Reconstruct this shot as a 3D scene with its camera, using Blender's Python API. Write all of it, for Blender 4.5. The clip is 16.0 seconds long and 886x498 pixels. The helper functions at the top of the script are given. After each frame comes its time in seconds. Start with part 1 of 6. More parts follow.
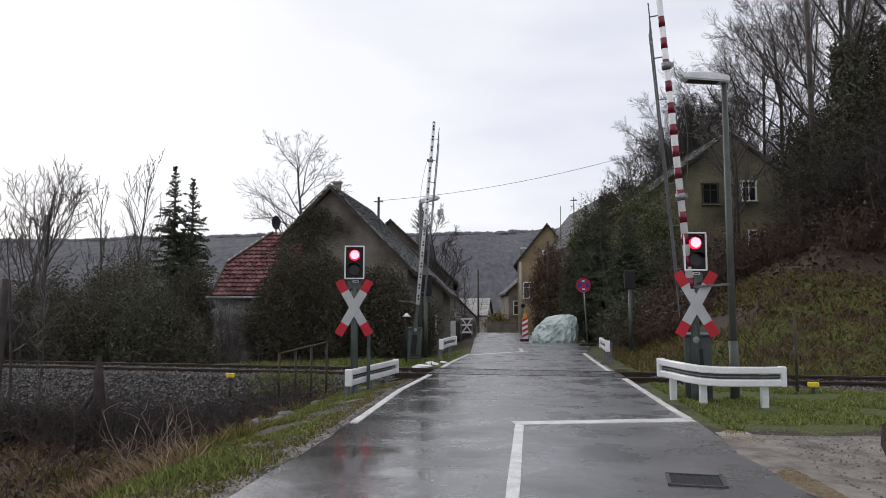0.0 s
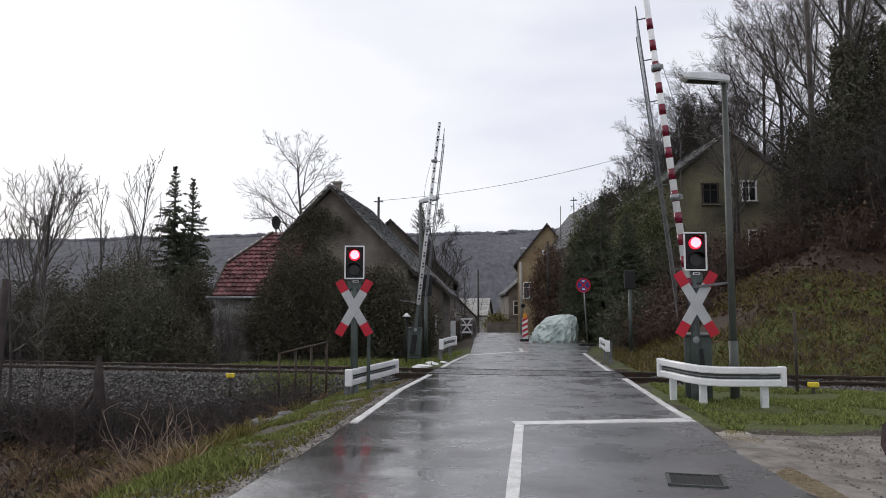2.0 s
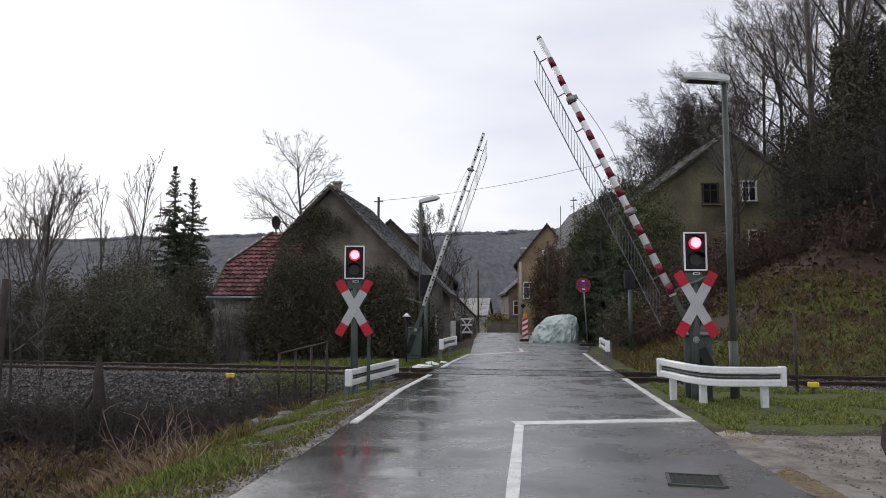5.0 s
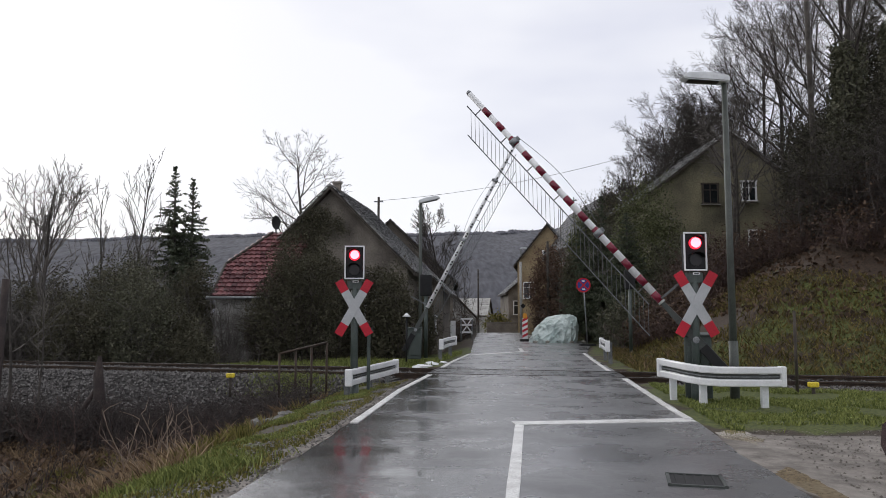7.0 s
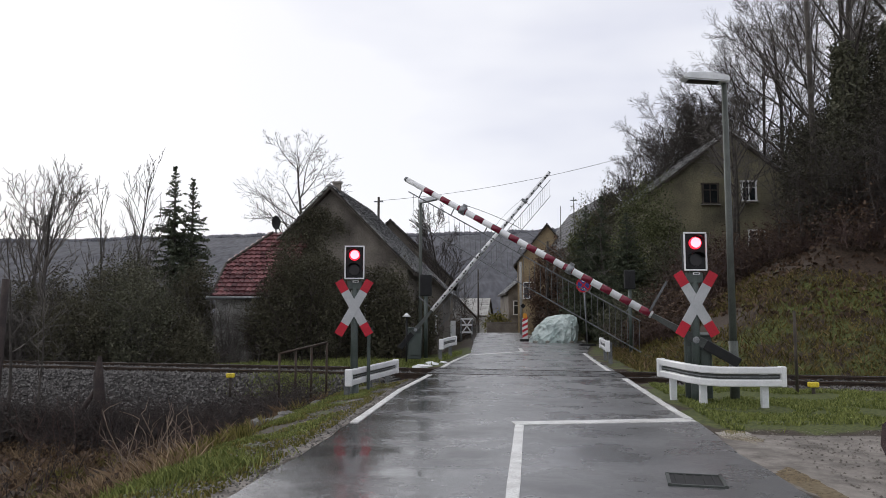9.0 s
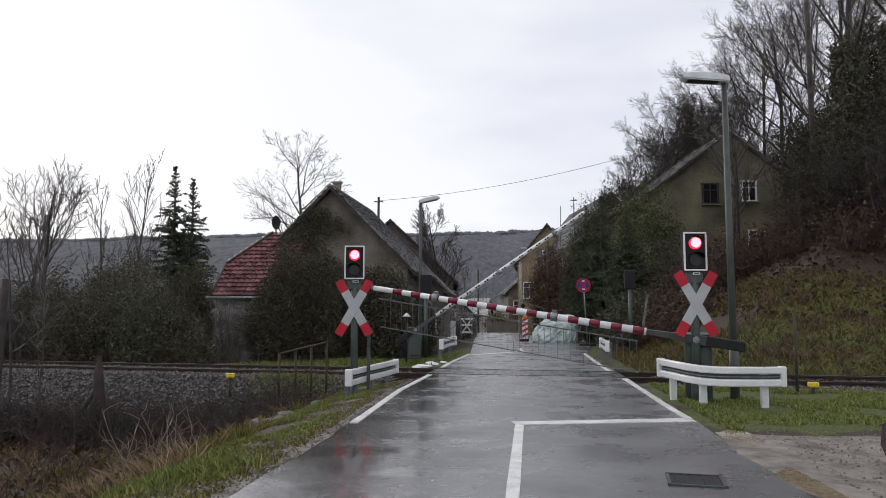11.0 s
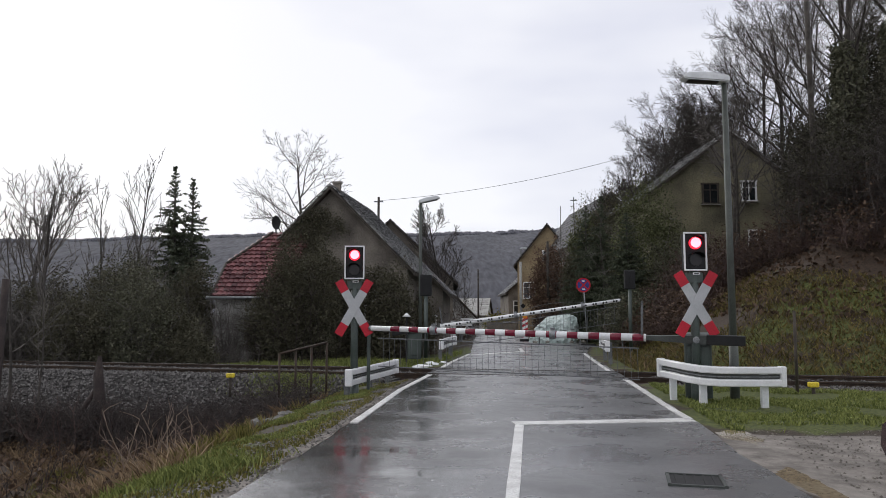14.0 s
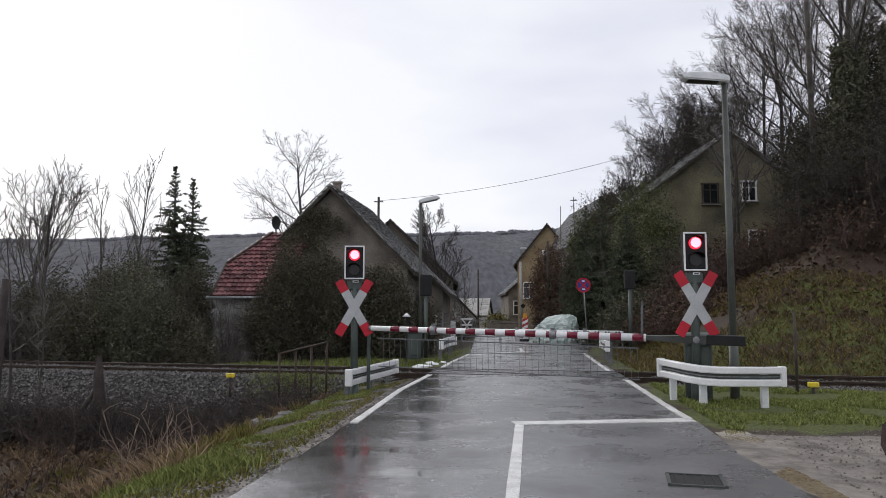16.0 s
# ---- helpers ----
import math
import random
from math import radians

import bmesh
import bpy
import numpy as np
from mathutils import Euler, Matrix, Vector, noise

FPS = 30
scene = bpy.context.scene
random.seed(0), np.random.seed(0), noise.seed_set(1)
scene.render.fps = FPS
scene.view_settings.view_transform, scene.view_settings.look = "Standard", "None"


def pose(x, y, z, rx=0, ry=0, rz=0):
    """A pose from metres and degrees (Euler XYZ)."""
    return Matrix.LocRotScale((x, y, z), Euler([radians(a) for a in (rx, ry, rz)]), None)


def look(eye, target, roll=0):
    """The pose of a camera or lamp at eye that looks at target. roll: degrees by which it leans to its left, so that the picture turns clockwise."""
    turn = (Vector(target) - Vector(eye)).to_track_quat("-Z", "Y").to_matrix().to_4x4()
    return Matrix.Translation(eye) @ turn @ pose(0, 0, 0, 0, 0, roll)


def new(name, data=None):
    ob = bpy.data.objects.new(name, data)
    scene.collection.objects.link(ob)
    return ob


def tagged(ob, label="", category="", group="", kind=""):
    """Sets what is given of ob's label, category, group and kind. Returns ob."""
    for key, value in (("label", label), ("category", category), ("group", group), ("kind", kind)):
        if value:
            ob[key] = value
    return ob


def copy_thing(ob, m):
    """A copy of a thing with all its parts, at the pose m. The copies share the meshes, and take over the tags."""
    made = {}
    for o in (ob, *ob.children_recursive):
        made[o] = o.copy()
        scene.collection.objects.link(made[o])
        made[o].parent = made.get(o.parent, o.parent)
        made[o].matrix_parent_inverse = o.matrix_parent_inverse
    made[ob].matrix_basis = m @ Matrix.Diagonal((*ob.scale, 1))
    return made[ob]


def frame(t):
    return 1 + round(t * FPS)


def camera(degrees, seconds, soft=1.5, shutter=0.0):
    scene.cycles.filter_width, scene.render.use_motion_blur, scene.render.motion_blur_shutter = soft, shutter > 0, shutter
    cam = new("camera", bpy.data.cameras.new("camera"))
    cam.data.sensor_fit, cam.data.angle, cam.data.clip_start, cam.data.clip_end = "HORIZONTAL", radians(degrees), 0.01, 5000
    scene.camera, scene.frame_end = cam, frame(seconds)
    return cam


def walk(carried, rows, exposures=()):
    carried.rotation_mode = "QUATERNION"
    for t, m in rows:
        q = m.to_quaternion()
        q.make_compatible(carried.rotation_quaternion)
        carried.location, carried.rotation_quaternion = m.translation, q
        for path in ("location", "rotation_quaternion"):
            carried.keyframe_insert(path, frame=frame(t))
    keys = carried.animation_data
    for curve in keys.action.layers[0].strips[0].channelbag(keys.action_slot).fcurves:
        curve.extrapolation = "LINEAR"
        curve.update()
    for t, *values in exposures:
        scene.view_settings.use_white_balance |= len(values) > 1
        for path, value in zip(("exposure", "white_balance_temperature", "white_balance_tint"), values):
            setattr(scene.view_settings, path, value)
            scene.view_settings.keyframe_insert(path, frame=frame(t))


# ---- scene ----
cam = camera(62.2, 16.0, soft=0.6)
VIEW = pose(0, 0, 1.28, 95.143, 0, 0)
walk(cam, [(0, VIEW), (16, VIEW)])

# ---- light ----
world = bpy.data.worlds.new("overcast_sky")
scene.world = world
world.use_nodes = True
wn, wl = world.node_tree.nodes, world.node_tree.links
sky = wn.new("ShaderNodeTexSky")
sky.sky_type, sky.sun_disc = "NISHITA", False
sky.sun_elevation, sky.sun_rotation = radians(28), radians(-35)
wco = wn.new("ShaderNodeTexCoord")
wmap = wn.new("ShaderNodeMapping")
wmap.inputs["Scale"].default_value = (1.0, 1.0, 3.2)
wnoise = wn.new("ShaderNodeTexNoise")
wnoise.inputs["Scale"].default_value, wnoise.inputs["Detail"].default_value = 1.6, 4.0
wramp = wn.new("ShaderNodeValToRGB")
wramp.color_ramp.elements[0].position, wramp.color_ramp.elements[0].color = 0.50, (0.79, 0.805, 0.925, 1)
wramp.color_ramp.elements[1].position, wramp.color_ramp.elements[1].color = 0.74, (1.04, 1.04, 1.09, 1)
wmul = wn.new("ShaderNodeVectorMath")
wmul.operation = "SCALE"
wmul.inputs["Scale"].default_value = 0.10
wadd = wn.new("ShaderNodeMix")
wadd.data_type = "RGBA"
wadd.inputs["Factor"].default_value = 0.12
wbg = wn["Background"]
wsep = wn.new("ShaderNodeSeparateXYZ")
wtilt = wn.new("ShaderNodeMath")
wtilt.operation, wtilt.inputs[1].default_value = "MULTIPLY_ADD", -0.30
wl.new(wco.outputs["Generated"], wsep.inputs["Vector"])
wl.new(wsep.outputs["X"], wtilt.inputs[0])
wl.new(wnoise.outputs["Fac"], wtilt.inputs[2])
wl.new(wco.outputs["Generated"], wmap.inputs["Vector"])
wl.new(wmap.outputs["Vector"], wnoise.inputs["Vector"])
wrise = wn.new("ShaderNodeMath")
wrise.operation, wrise.inputs[1].default_value = "MULTIPLY_ADD", 0.45
wl.new(wsep.outputs["Z"], wrise.inputs[0])
wl.new(wtilt.outputs["Value"], wrise.inputs[2])
wl.new(wrise.outputs["Value"], wramp.inputs["Fac"])
wl.new(sky.outputs["Color"], wmul.inputs[0])
wl.new(wramp.outputs["Color"], wadd.inputs["A"])
wl.new(wmul.outputs["Vector"], wadd.inputs["B"])
wl.new(wadd.outputs["Result"], wbg.inputs["Color"])
wbg.inputs["Strength"].default_value = 0.97
sun = new("sun", bpy.data.lights.new("sun", "SUN"))
sun.data.energy, sun.data.angle, sun.data.color = 0.5, radians(25), (1.0, 0.97, 0.93)
sun.matrix_world = look((-20, 28, 18), (0, 0, 0))
scene.view_settings.exposure = 0.0


# ---- materials ----
def mat(name, c1, c2, scale=3.0, rough=0.8, bump=0.3, fine=40.0, metal=0.0, rough2=None, stretch=None, dirt=0.35, dist=0.01):
    """Base colour between two tints at a coarse scale, speckled at a fine one, with relief."""
    m = bpy.data.materials.new(name)
    m.use_nodes = True
    n, l = m.node_tree.nodes, m.node_tree.links
    b = n["Principled BSDF"]
    co = n.new("ShaderNodeTexCoord")
    mp = n.new("ShaderNodeMapping")
    if stretch:
        mp.inputs["Scale"].default_value = stretch
    l.new(co.outputs["Object"], mp.inputs["Vector"])
    a = n.new("ShaderNodeTexNoise")
    a.inputs["Scale"].default_value, a.inputs["Detail"].default_value = scale, 5
    f = n.new("ShaderNodeTexNoise")
    f.inputs["Scale"].default_value, f.inputs["Detail"].default_value = fine, 3
    for t in (a, f):
        l.new(mp.outputs["Vector"], t.inputs["Vector"])
    r = n.new("ShaderNodeValToRGB")
    r.color_ramp.elements[0].position, r.color_ramp.elements[0].color = 0.35, (*c1, 1)
    r.color_ramp.elements[1].position, r.color_ramp.elements[1].color = 0.65, (*c2, 1)
    l.new(a.outputs["Fac"], r.inputs["Fac"])
    g = n.new("ShaderNodeMapRange")
    g.inputs["From Min"].default_value, g.inputs["From Max"].default_value = 0.3, 0.7
    g.inputs["To Min"].default_value, g.inputs["To Max"].default_value = 1 - dirt, 1 + dirt * 0.5
    l.new(f.outputs["Fac"], g.inputs["Value"])
    x = n.new("ShaderNodeVectorMath")
    x.operation = "SCALE"
    l.new(r.outputs["Color"], x.inputs[0])
    l.new(g.outputs["Result"], x.inputs["Scale"])
    l.new(x.outputs["Vector"], b.inputs["Base Color"])
    b.inputs["Metallic"].default_value = metal
    q = n.new("ShaderNodeMapRange")
    q.inputs["From Min"].default_value, q.inputs["From Max"].default_value = 0.35, 0.65
    q.inputs["To Min"].default_value, q.inputs["To Max"].default_value = rough, rough if rough2 is None else rough2
    l.new(a.outputs["Fac"], q.inputs["Value"])
    l.new(q.outputs["Result"], b.inputs["Roughness"])
    if bump:
        u = n.new("ShaderNodeBump")
        u.inputs["Strength"].default_value, u.inputs["Distance"].default_value = bump, dist
        l.new(f.outputs["Fac"], u.inputs["Height"])
        l.new(u.outputs["Normal"], b.inputs["Normal"])
    return m


def leafy(name, c1, c2, rough=0.8):
    """Foliage: a tint of its own for each leaf or clump."""
    m = bpy.data.materials.new(name)
    m.use_nodes = True
    n, l = m.node_tree.nodes, m.node_tree.links
    b = n["Principled BSDF"]
    g = n.new("ShaderNodeNewGeometry")
    r = n.new("ShaderNodeValToRGB")
    r.color_ramp.elements[0].color, r.color_ramp.elements[1].color = (*c1, 1), (*c2, 1)
    l.new(g.outputs["Random Per Island"], r.inputs["Fac"])
    l.new(r.outputs["Color"], b.inputs["Base Color"])
    b.inputs["Roughness"].default_value = rough
    b.inputs["Specular IOR Level"].default_value = 0.15
    return m


def glow(name, colour, strength):
    m = bpy.data.materials.new(name)
    m.use_nodes = True
    b = m.node_tree.nodes["Principled BSDF"]
    b.inputs["Base Color"].default_value = (*colour, 1)
    b.inputs["Emission Color"].default_value = (*colour, 1)
    b.inputs["Emission Strength"].default_value = strength
    return m


def wet_asphalt():
    m = mat("wet_asphalt", (0.085, 0.085, 0.088), (0.130, 0.129, 0.131), 0.9, 0.16, 0.25, 140, dirt=0.4, dist=0.004)
    n, l = m.node_tree.nodes, m.node_tree.links
    b = n["Principled BSDF"]
    co = n.new("ShaderNodeTexCoord")
    mp = n.new("ShaderNodeMapping")
    mp.inputs["Scale"].default_value = (0.9, 1.1, 1.0)
    mp.inputs["Rotation"].default_value = (0, 0, 0.2)
    s = n.new("ShaderNodeTexNoise")
    s.inputs["Scale"].default_value, s.inputs["Detail"].default_value, s.inputs["Roughness"].default_value = 1.1, 6, 0.6
    q = n.new("ShaderNodeMapRange")
    q.inputs["From Min"].default_value, q.inputs["From Max"].default_value = 0.40, 0.66
    q.inputs["To Min"].default_value, q.inputs["To Max"].default_value = 0.20, 0.40
    l.new(co.outputs["Object"], mp.inputs["Vector"])
    l.new(mp.outputs["Vector"], s.inputs["Vector"])
    l.new(s.outputs["Fac"], q.inputs["Value"])
    l.new(q.outputs["Result"], b.inputs["Roughness"])
    film = n.new("ShaderNodeMapRange")
    film.inputs["From Min"].default_value, film.inputs["From Max"].default_value = 0.38, 0.62
    film.inputs["To Min"].default_value, film.inputs["To Max"].default_value = 0.08, 0.34
    l.new(s.outputs["Fac"], film.inputs["Value"])
    b.inputs["Coat IOR"].default_value = 1.33
    mp2 = n.new("ShaderNodeMapping")
    mp2.inputs["Scale"].default_value = (0.9, 1.3, 1.0)
    mp2.inputs["Rotation"].default_value = (0, 0, 0.12)
    s2 = n.new("ShaderNodeTexNoise")
    s2.inputs["Scale"].default_value, s2.inputs["Detail"].default_value, s2.inputs["Roughness"].default_value = 1.5, 7, 0.65
    w = n.new("ShaderNodeMapRange")
    w.inputs["From Min"].default_value, w.inputs["From Max"].default_value = 0.44, 0.60
    w.inputs["To Min"].default_value, w.inputs["To Max"].default_value = 0.80, 0.35
    l.new(co.outputs["Object"], mp2.inputs["Vector"])
    l.new(mp2.outputs["Vector"], s2.inputs["Vector"])
    l.new(s2.outputs["Fac"], w.inputs["Value"])
    sep = n.new("ShaderNodeSeparateXYZ")
    l.new(co.outputs["Object"], sep.inputs["Vector"])
    lean = n.new("ShaderNodeMath")
    lean.operation, lean.inputs[1].default_value = "MULTIPLY_ADD", -0.05
    l.new(sep.outputs["Y"], lean.inputs[0])
    l.new(sep.outputs["X"], lean.inputs[2])
    wob = n.new("ShaderNodeMath")
    wob.operation, wob.inputs[1].default_value = "MULTIPLY_ADD", 1.6
    l.new(s.outputs["Fac"], wob.inputs[0])
    l.new(lean.outputs["Value"], wob.inputs[2])
    lane = n.new("ShaderNodeMapRange")
    lane.inputs["From Min"].default_value, lane.inputs["From Max"].default_value = -0.15, 0.55
    l.new(wob.outputs["Value"], lane.inputs["Value"])

    def across(worn, dry):
        k = n.new("ShaderNodeMapRange")
        k.inputs["To Min"].default_value, k.inputs["To Max"].default_value = worn, dry
        l.new(lane.outputs["Result"], k.inputs["Value"])
        return k.outputs["Result"]

    def times(a, c):
        k = n.new("ShaderNodeMath")
        k.operation = "MULTIPLY"
        l.new(a, k.inputs[0])
        l.new(c, k.inputs[1])
        return k.outputs["Value"]

    l.new(times(w.outputs["Result"], across(1.25, 0.30)), b.inputs["Coat Weight"])
    l.new(times(film.outputs["Result"], across(0.55, 1.1)), b.inputs["Coat Roughness"])
    l.new(times(q.outputs["Result"], across(0.75, 1.1)), b.inputs["Roughness"])
    # Base colour of the wetter left lane is darkened for house and tree reflections.
    reflection_tone = n.new("ShaderNodeVectorMath")
    reflection_tone.operation = "SCALE"
    old = b.inputs["Base Color"].links[0].from_socket
    l.new(old, reflection_tone.inputs[0])
    l.new(across(0.40, 1.25), reflection_tone.inputs["Scale"])
    l.new(reflection_tone.outputs["Vector"], b.inputs["Base Color"])
    return m


def ground_material():
    """Soil, with gravel, grass and dead leaves by the masks of the cover attribute, broken up by noise."""
    m = bpy.data.materials.new("open_ground")
    m.use_nodes = True
    n, l = m.node_tree.nodes, m.node_tree.links
    b = n["Principled BSDF"]
    co = n.new("ShaderNodeTexCoord")
    at = n.new("ShaderNodeAttribute")
    at.attribute_name = "cover"
    sp = n.new("ShaderNodeSeparateColor")
    l.new(at.outputs["Color"], sp.inputs["Color"])
    big, fine = n.new("ShaderNodeTexNoise"), n.new("ShaderNodeTexNoise")
    big.inputs["Scale"].default_value, big.inputs["Detail"].default_value = 1.3, 6
    fine.inputs["Scale"].default_value, fine.inputs["Detail"].default_value = 22, 5
    mud = n.new("ShaderNodeTexNoise")
    mud.inputs["Scale"].default_value, mud.inputs["Detail"].default_value, mud.inputs["Roughness"].default_value = 2.2, 10, 0.72
    for t in (big, fine, mud):
        l.new(co.outputs["Object"], t.inputs["Vector"])

    def ramp(src, c1, c2, a=0.35, z=0.65):
        r = n.new("ShaderNodeValToRGB")
        r.color_ramp.elements[0].position, r.color_ramp.elements[0].color = a, (*c1, 1)
        r.color_ramp.elements[1].position, r.color_ramp.elements[1].color = z, (*c2, 1)
        l.new(src.outputs["Fac"], r.inputs["Fac"])
        return r.outputs["Color"]

    def mixed(mask, lower, upper):
        s = n.new("ShaderNodeMath")
        s.operation = "ADD"
        l.new(mask, s.inputs[0])
        k = n.new("ShaderNodeMapRange")
        k.inputs["From Min"].default_value, k.inputs["From Max"].default_value = 0.3, 0.7
        k.inputs["To Min"].default_value, k.inputs["To Max"].default_value = -0.35, 0.35
        l.new(big.outputs["Fac"], k.inputs["Value"])
        l.new(k.outputs["Result"], s.inputs[1])
        e = n.new("ShaderNodeMapRange")
        e.inputs["From Min"].default_value, e.inputs["From Max"].default_value = 0.4, 0.6
        l.new(s.outputs["Value"], e.inputs["Value"])
        x = n.new("ShaderNodeMix")
        x.data_type = "RGBA"
        l.new(e.outputs["Result"], x.inputs["Factor"])
        l.new(lower, x.inputs["A"])
        l.new(upper, x.inputs["B"])
        return x.outputs["Result"]

    col = ramp(fine, (0.030, 0.024, 0.018), (0.075, 0.058, 0.040))
    col = mixed(sp.outputs["Blue"], col, ramp(fine, (0.026, 0.018, 0.013), (0.070, 0.047, 0.032)))
    col = mixed(sp.outputs["Green"], col, ramp(fine, (0.040, 0.052, 0.016), (0.115, 0.130, 0.036)))
    col = mixed(sp.outputs["Red"], col, ramp(mud, (0.105, 0.093, 0.082), (0.31, 0.282, 0.252), 0.36, 0.66))
    l.new(col, b.inputs["Base Color"])
    b.inputs["Roughness"].default_value = 0.75
    b.inputs["Specular IOR Level"].default_value = 0.25
    u = n.new("ShaderNodeBump")
    u.inputs["Strength"].default_value, u.inputs["Distance"].default_value = 0.6, 0.03
    l.new(mud.outputs["Fac"], u.inputs["Height"])
    l.new(u.outputs["Normal"], b.inputs["Normal"])
    return m


ASPHALT = wet_asphalt()
GROUND = ground_material()
PAINT = mat("worn_road_paint", (0.58, 0.57, 0.55), (0.82, 0.82, 0.80), 5, 0.35, 0.3, 60, rough2=0.5)
RAIL_STEEL = mat("rusty_rail_steel", (0.035, 0.025, 0.02), (0.07, 0.045, 0.03), 4, 0.5, 0.3, 80, metal=0.5)
RAIL_TOP = mat("polished_rail_head", (0.30, 0.29, 0.28), (0.42, 0.40, 0.38), 6, 0.25, 0.1, 80, metal=1.0)
RUBBER = mat("crossing_panel_rubber", (0.025, 0.025, 0.026), (0.05, 0.05, 0.05), 3, 0.2, 0.3, 50, rough2=0.4)
SLEEPER = mat("weathered_concrete_sleeper", (0.12, 0.11, 0.10), (0.22, 0.20, 0.18), 4, 0.85)
STONE = leafy("ballast_stone", (0.026, 0.023, 0.022), (0.19, 0.18, 0.172), 0.6)
RUBBLE = mat("rough_limestone", (0.16, 0.15, 0.13), (0.36, 0.34, 0.30), 6, 0.8, 0.6, 30)
WHITE = mat("white_enamel", (0.76, 0.77, 0.78), (0.87, 0.87, 0.87), 3, 0.25, 0.0, 50, dirt=0.08)
GALV = mat("galvanised_steel", (0.20, 0.21, 0.22), (0.36, 0.37, 0.38), 8, 0.45, 0.1, 60, metal=0.7)
RED = mat("red_reflective_film", (0.44, 0.004, 0.020), (0.55, 0.006, 0.028), 4, 0.5, 0.03, 60, dirt=0.2)
CROSS_WHITE = mat("greyed_white_film", (0.40, 0.41, 0.42), (0.50, 0.51, 0.52), 3, 0.5, 0.0, 50, dirt=0.1)
GREEN = mat("grey_green_paint", (0.048, 0.064, 0.058), (0.078, 0.098, 0.088), 3, 0.45, 0.1, 50, dirt=0.25)
POLE = mat("grey_green_pole_paint", (0.052, 0.060, 0.052), (0.09, 0.10, 0.088), 3, 0.5, 0.12, 60)
BLACK = mat("black_plastic", (0.006, 0.006, 0.007), (0.014, 0.014, 0.015), 6, 0.75, 0.1, 50)
LENS_DARK = mat("dark_lens_glass", (0.006, 0.005, 0.005), (0.014, 0.010, 0.010), 6, 0.3, 0.0)
RED_LIGHT = glow("red_lamp_glow", (1.0, 0.02, 0.05), 1.6)
RED_CORE = glow("red_lamp_core", (1.0, 0.22, 0.27), 3.2)
BARK = mat("dark_wet_bark", (0.028, 0.023, 0.019), (0.075, 0.065, 0.055), 5, 0.85, 0.6, 40)
# Twig, ivy, needle and yew tints are raised to stand in for windscreen glare.
TWIG = mat("bare_twigs", (0.078, 0.069, 0.062), (0.18, 0.162, 0.147), 2, 0.85, 0.0)
PALE_TWIG = mat("pale_bare_twigs", (0.065, 0.058, 0.052), (0.15, 0.135, 0.122), 2, 0.85, 0.0)
IVY = leafy("ivy_leaves", (0.054, 0.056, 0.039), (0.16, 0.158, 0.106))
NEEDLE = leafy("conifer_needles", (0.050, 0.062, 0.042), (0.115, 0.130, 0.085))
YEW = leafy("evergreen_hedge_leaves", (0.053, 0.062, 0.033), (0.160, 0.170, 0.082))
DRY = leafy("dead_grass", (0.09, 0.06, 0.036), (0.29, 0.205, 0.125), 0.8)
GRASS = leafy("wet_grass", (0.090, 0.115, 0.034), (0.285, 0.310, 0.098), 0.6)
STRAW = leafy("pale_straw", (0.17, 0.115, 0.07), (0.42, 0.31, 0.20), 0.8)
MOSSY = leafy("mossy_winter_grass", (0.075, 0.08, 0.020), (0.25, 0.215, 0.07), 0.7)
LITTER = leafy("fallen_leaves", (0.040, 0.028, 0.020), (0.130, 0.086, 0.060), 0.7)
RENDER_GREY = mat("stained_grey_render", (0.12, 0.105, 0.090), (0.26, 0.23, 0.195), 0.9, 0.9, 0.3, 20)
RENDER_PALE = mat("pale_rough_render", (0.34, 0.33, 0.31), (0.52, 0.51, 0.48), 1.2, 0.9, 0.3, 20)
RENDER_YELLOW = mat("yellow_render", (0.26, 0.185, 0.11), (0.44, 0.35, 0.21), 0.6, 0.9, 0.3, 14)
RENDER_OCHRE = mat("weathered_beige_render", (0.095, 0.088, 0.062), (0.27, 0.245, 0.155), 0.45, 0.9, 0.3, 14)
# Each tile gets its own grey, from near black to pale.
ROOF_DARK = leafy("speckled_grey_roof_tile", (0.018, 0.018, 0.018), (0.50, 0.50, 0.50), 0.5)
ROOF_RED = leafy("red_clay_tile", (0.085, 0.036, 0.040), (0.255, 0.115, 0.116), 0.28)
WOOD = mat("weathered_dark_wood", (0.035, 0.028, 0.022), (0.085, 0.07, 0.055), 3, 0.8, 0.4, 30, stretch=(6, 6, 1))
GLASS = mat("dark_window_glass", (0.015, 0.017, 0.02), (0.03, 0.033, 0.036), 2, 0.08, 0.0)
TARP = mat("pale_green_tarpaulin", (0.44, 0.54, 0.52), (0.62, 0.70, 0.68), 1.6, 0.32, 0.3, 14, dirt=0.15)
ORANGE = mat("orange_lamp_plastic", (0.75, 0.30, 0.02), (0.85, 0.38, 0.03), 6, 0.35, 0.05)
BLUE = mat("blue_sign_film", (0.02, 0.03, 0.22), (0.03, 0.045, 0.30), 6, 0.4, 0.05)
YELLOW = mat("yellow_marker_paint", (0.72, 0.55, 0.03), (0.85, 0.66, 0.05), 6, 0.45, 0.1)
BAND_RED = mat("dark_red_band_film", (0.145, 0.005, 0.022), (0.205, 0.008, 0.030), 4, 0.2, 0.03, 60, dirt=0.2)
DARK_GRAVEL = leafy("dark_wet_gravel", (0.06, 0.056, 0.05), (0.25, 0.235, 0.215), 0.6)
ARM_GREEN = mat("dark_green_arm_paint", (0.045, 0.052, 0.048), (0.07, 0.078, 0.072), 3, 0.5, 0.1)
DARK_TWIG = mat("dark_wet_twigs", (0.034, 0.028, 0.025), (0.082, 0.068, 0.060), 2, 0.85, 0.0)
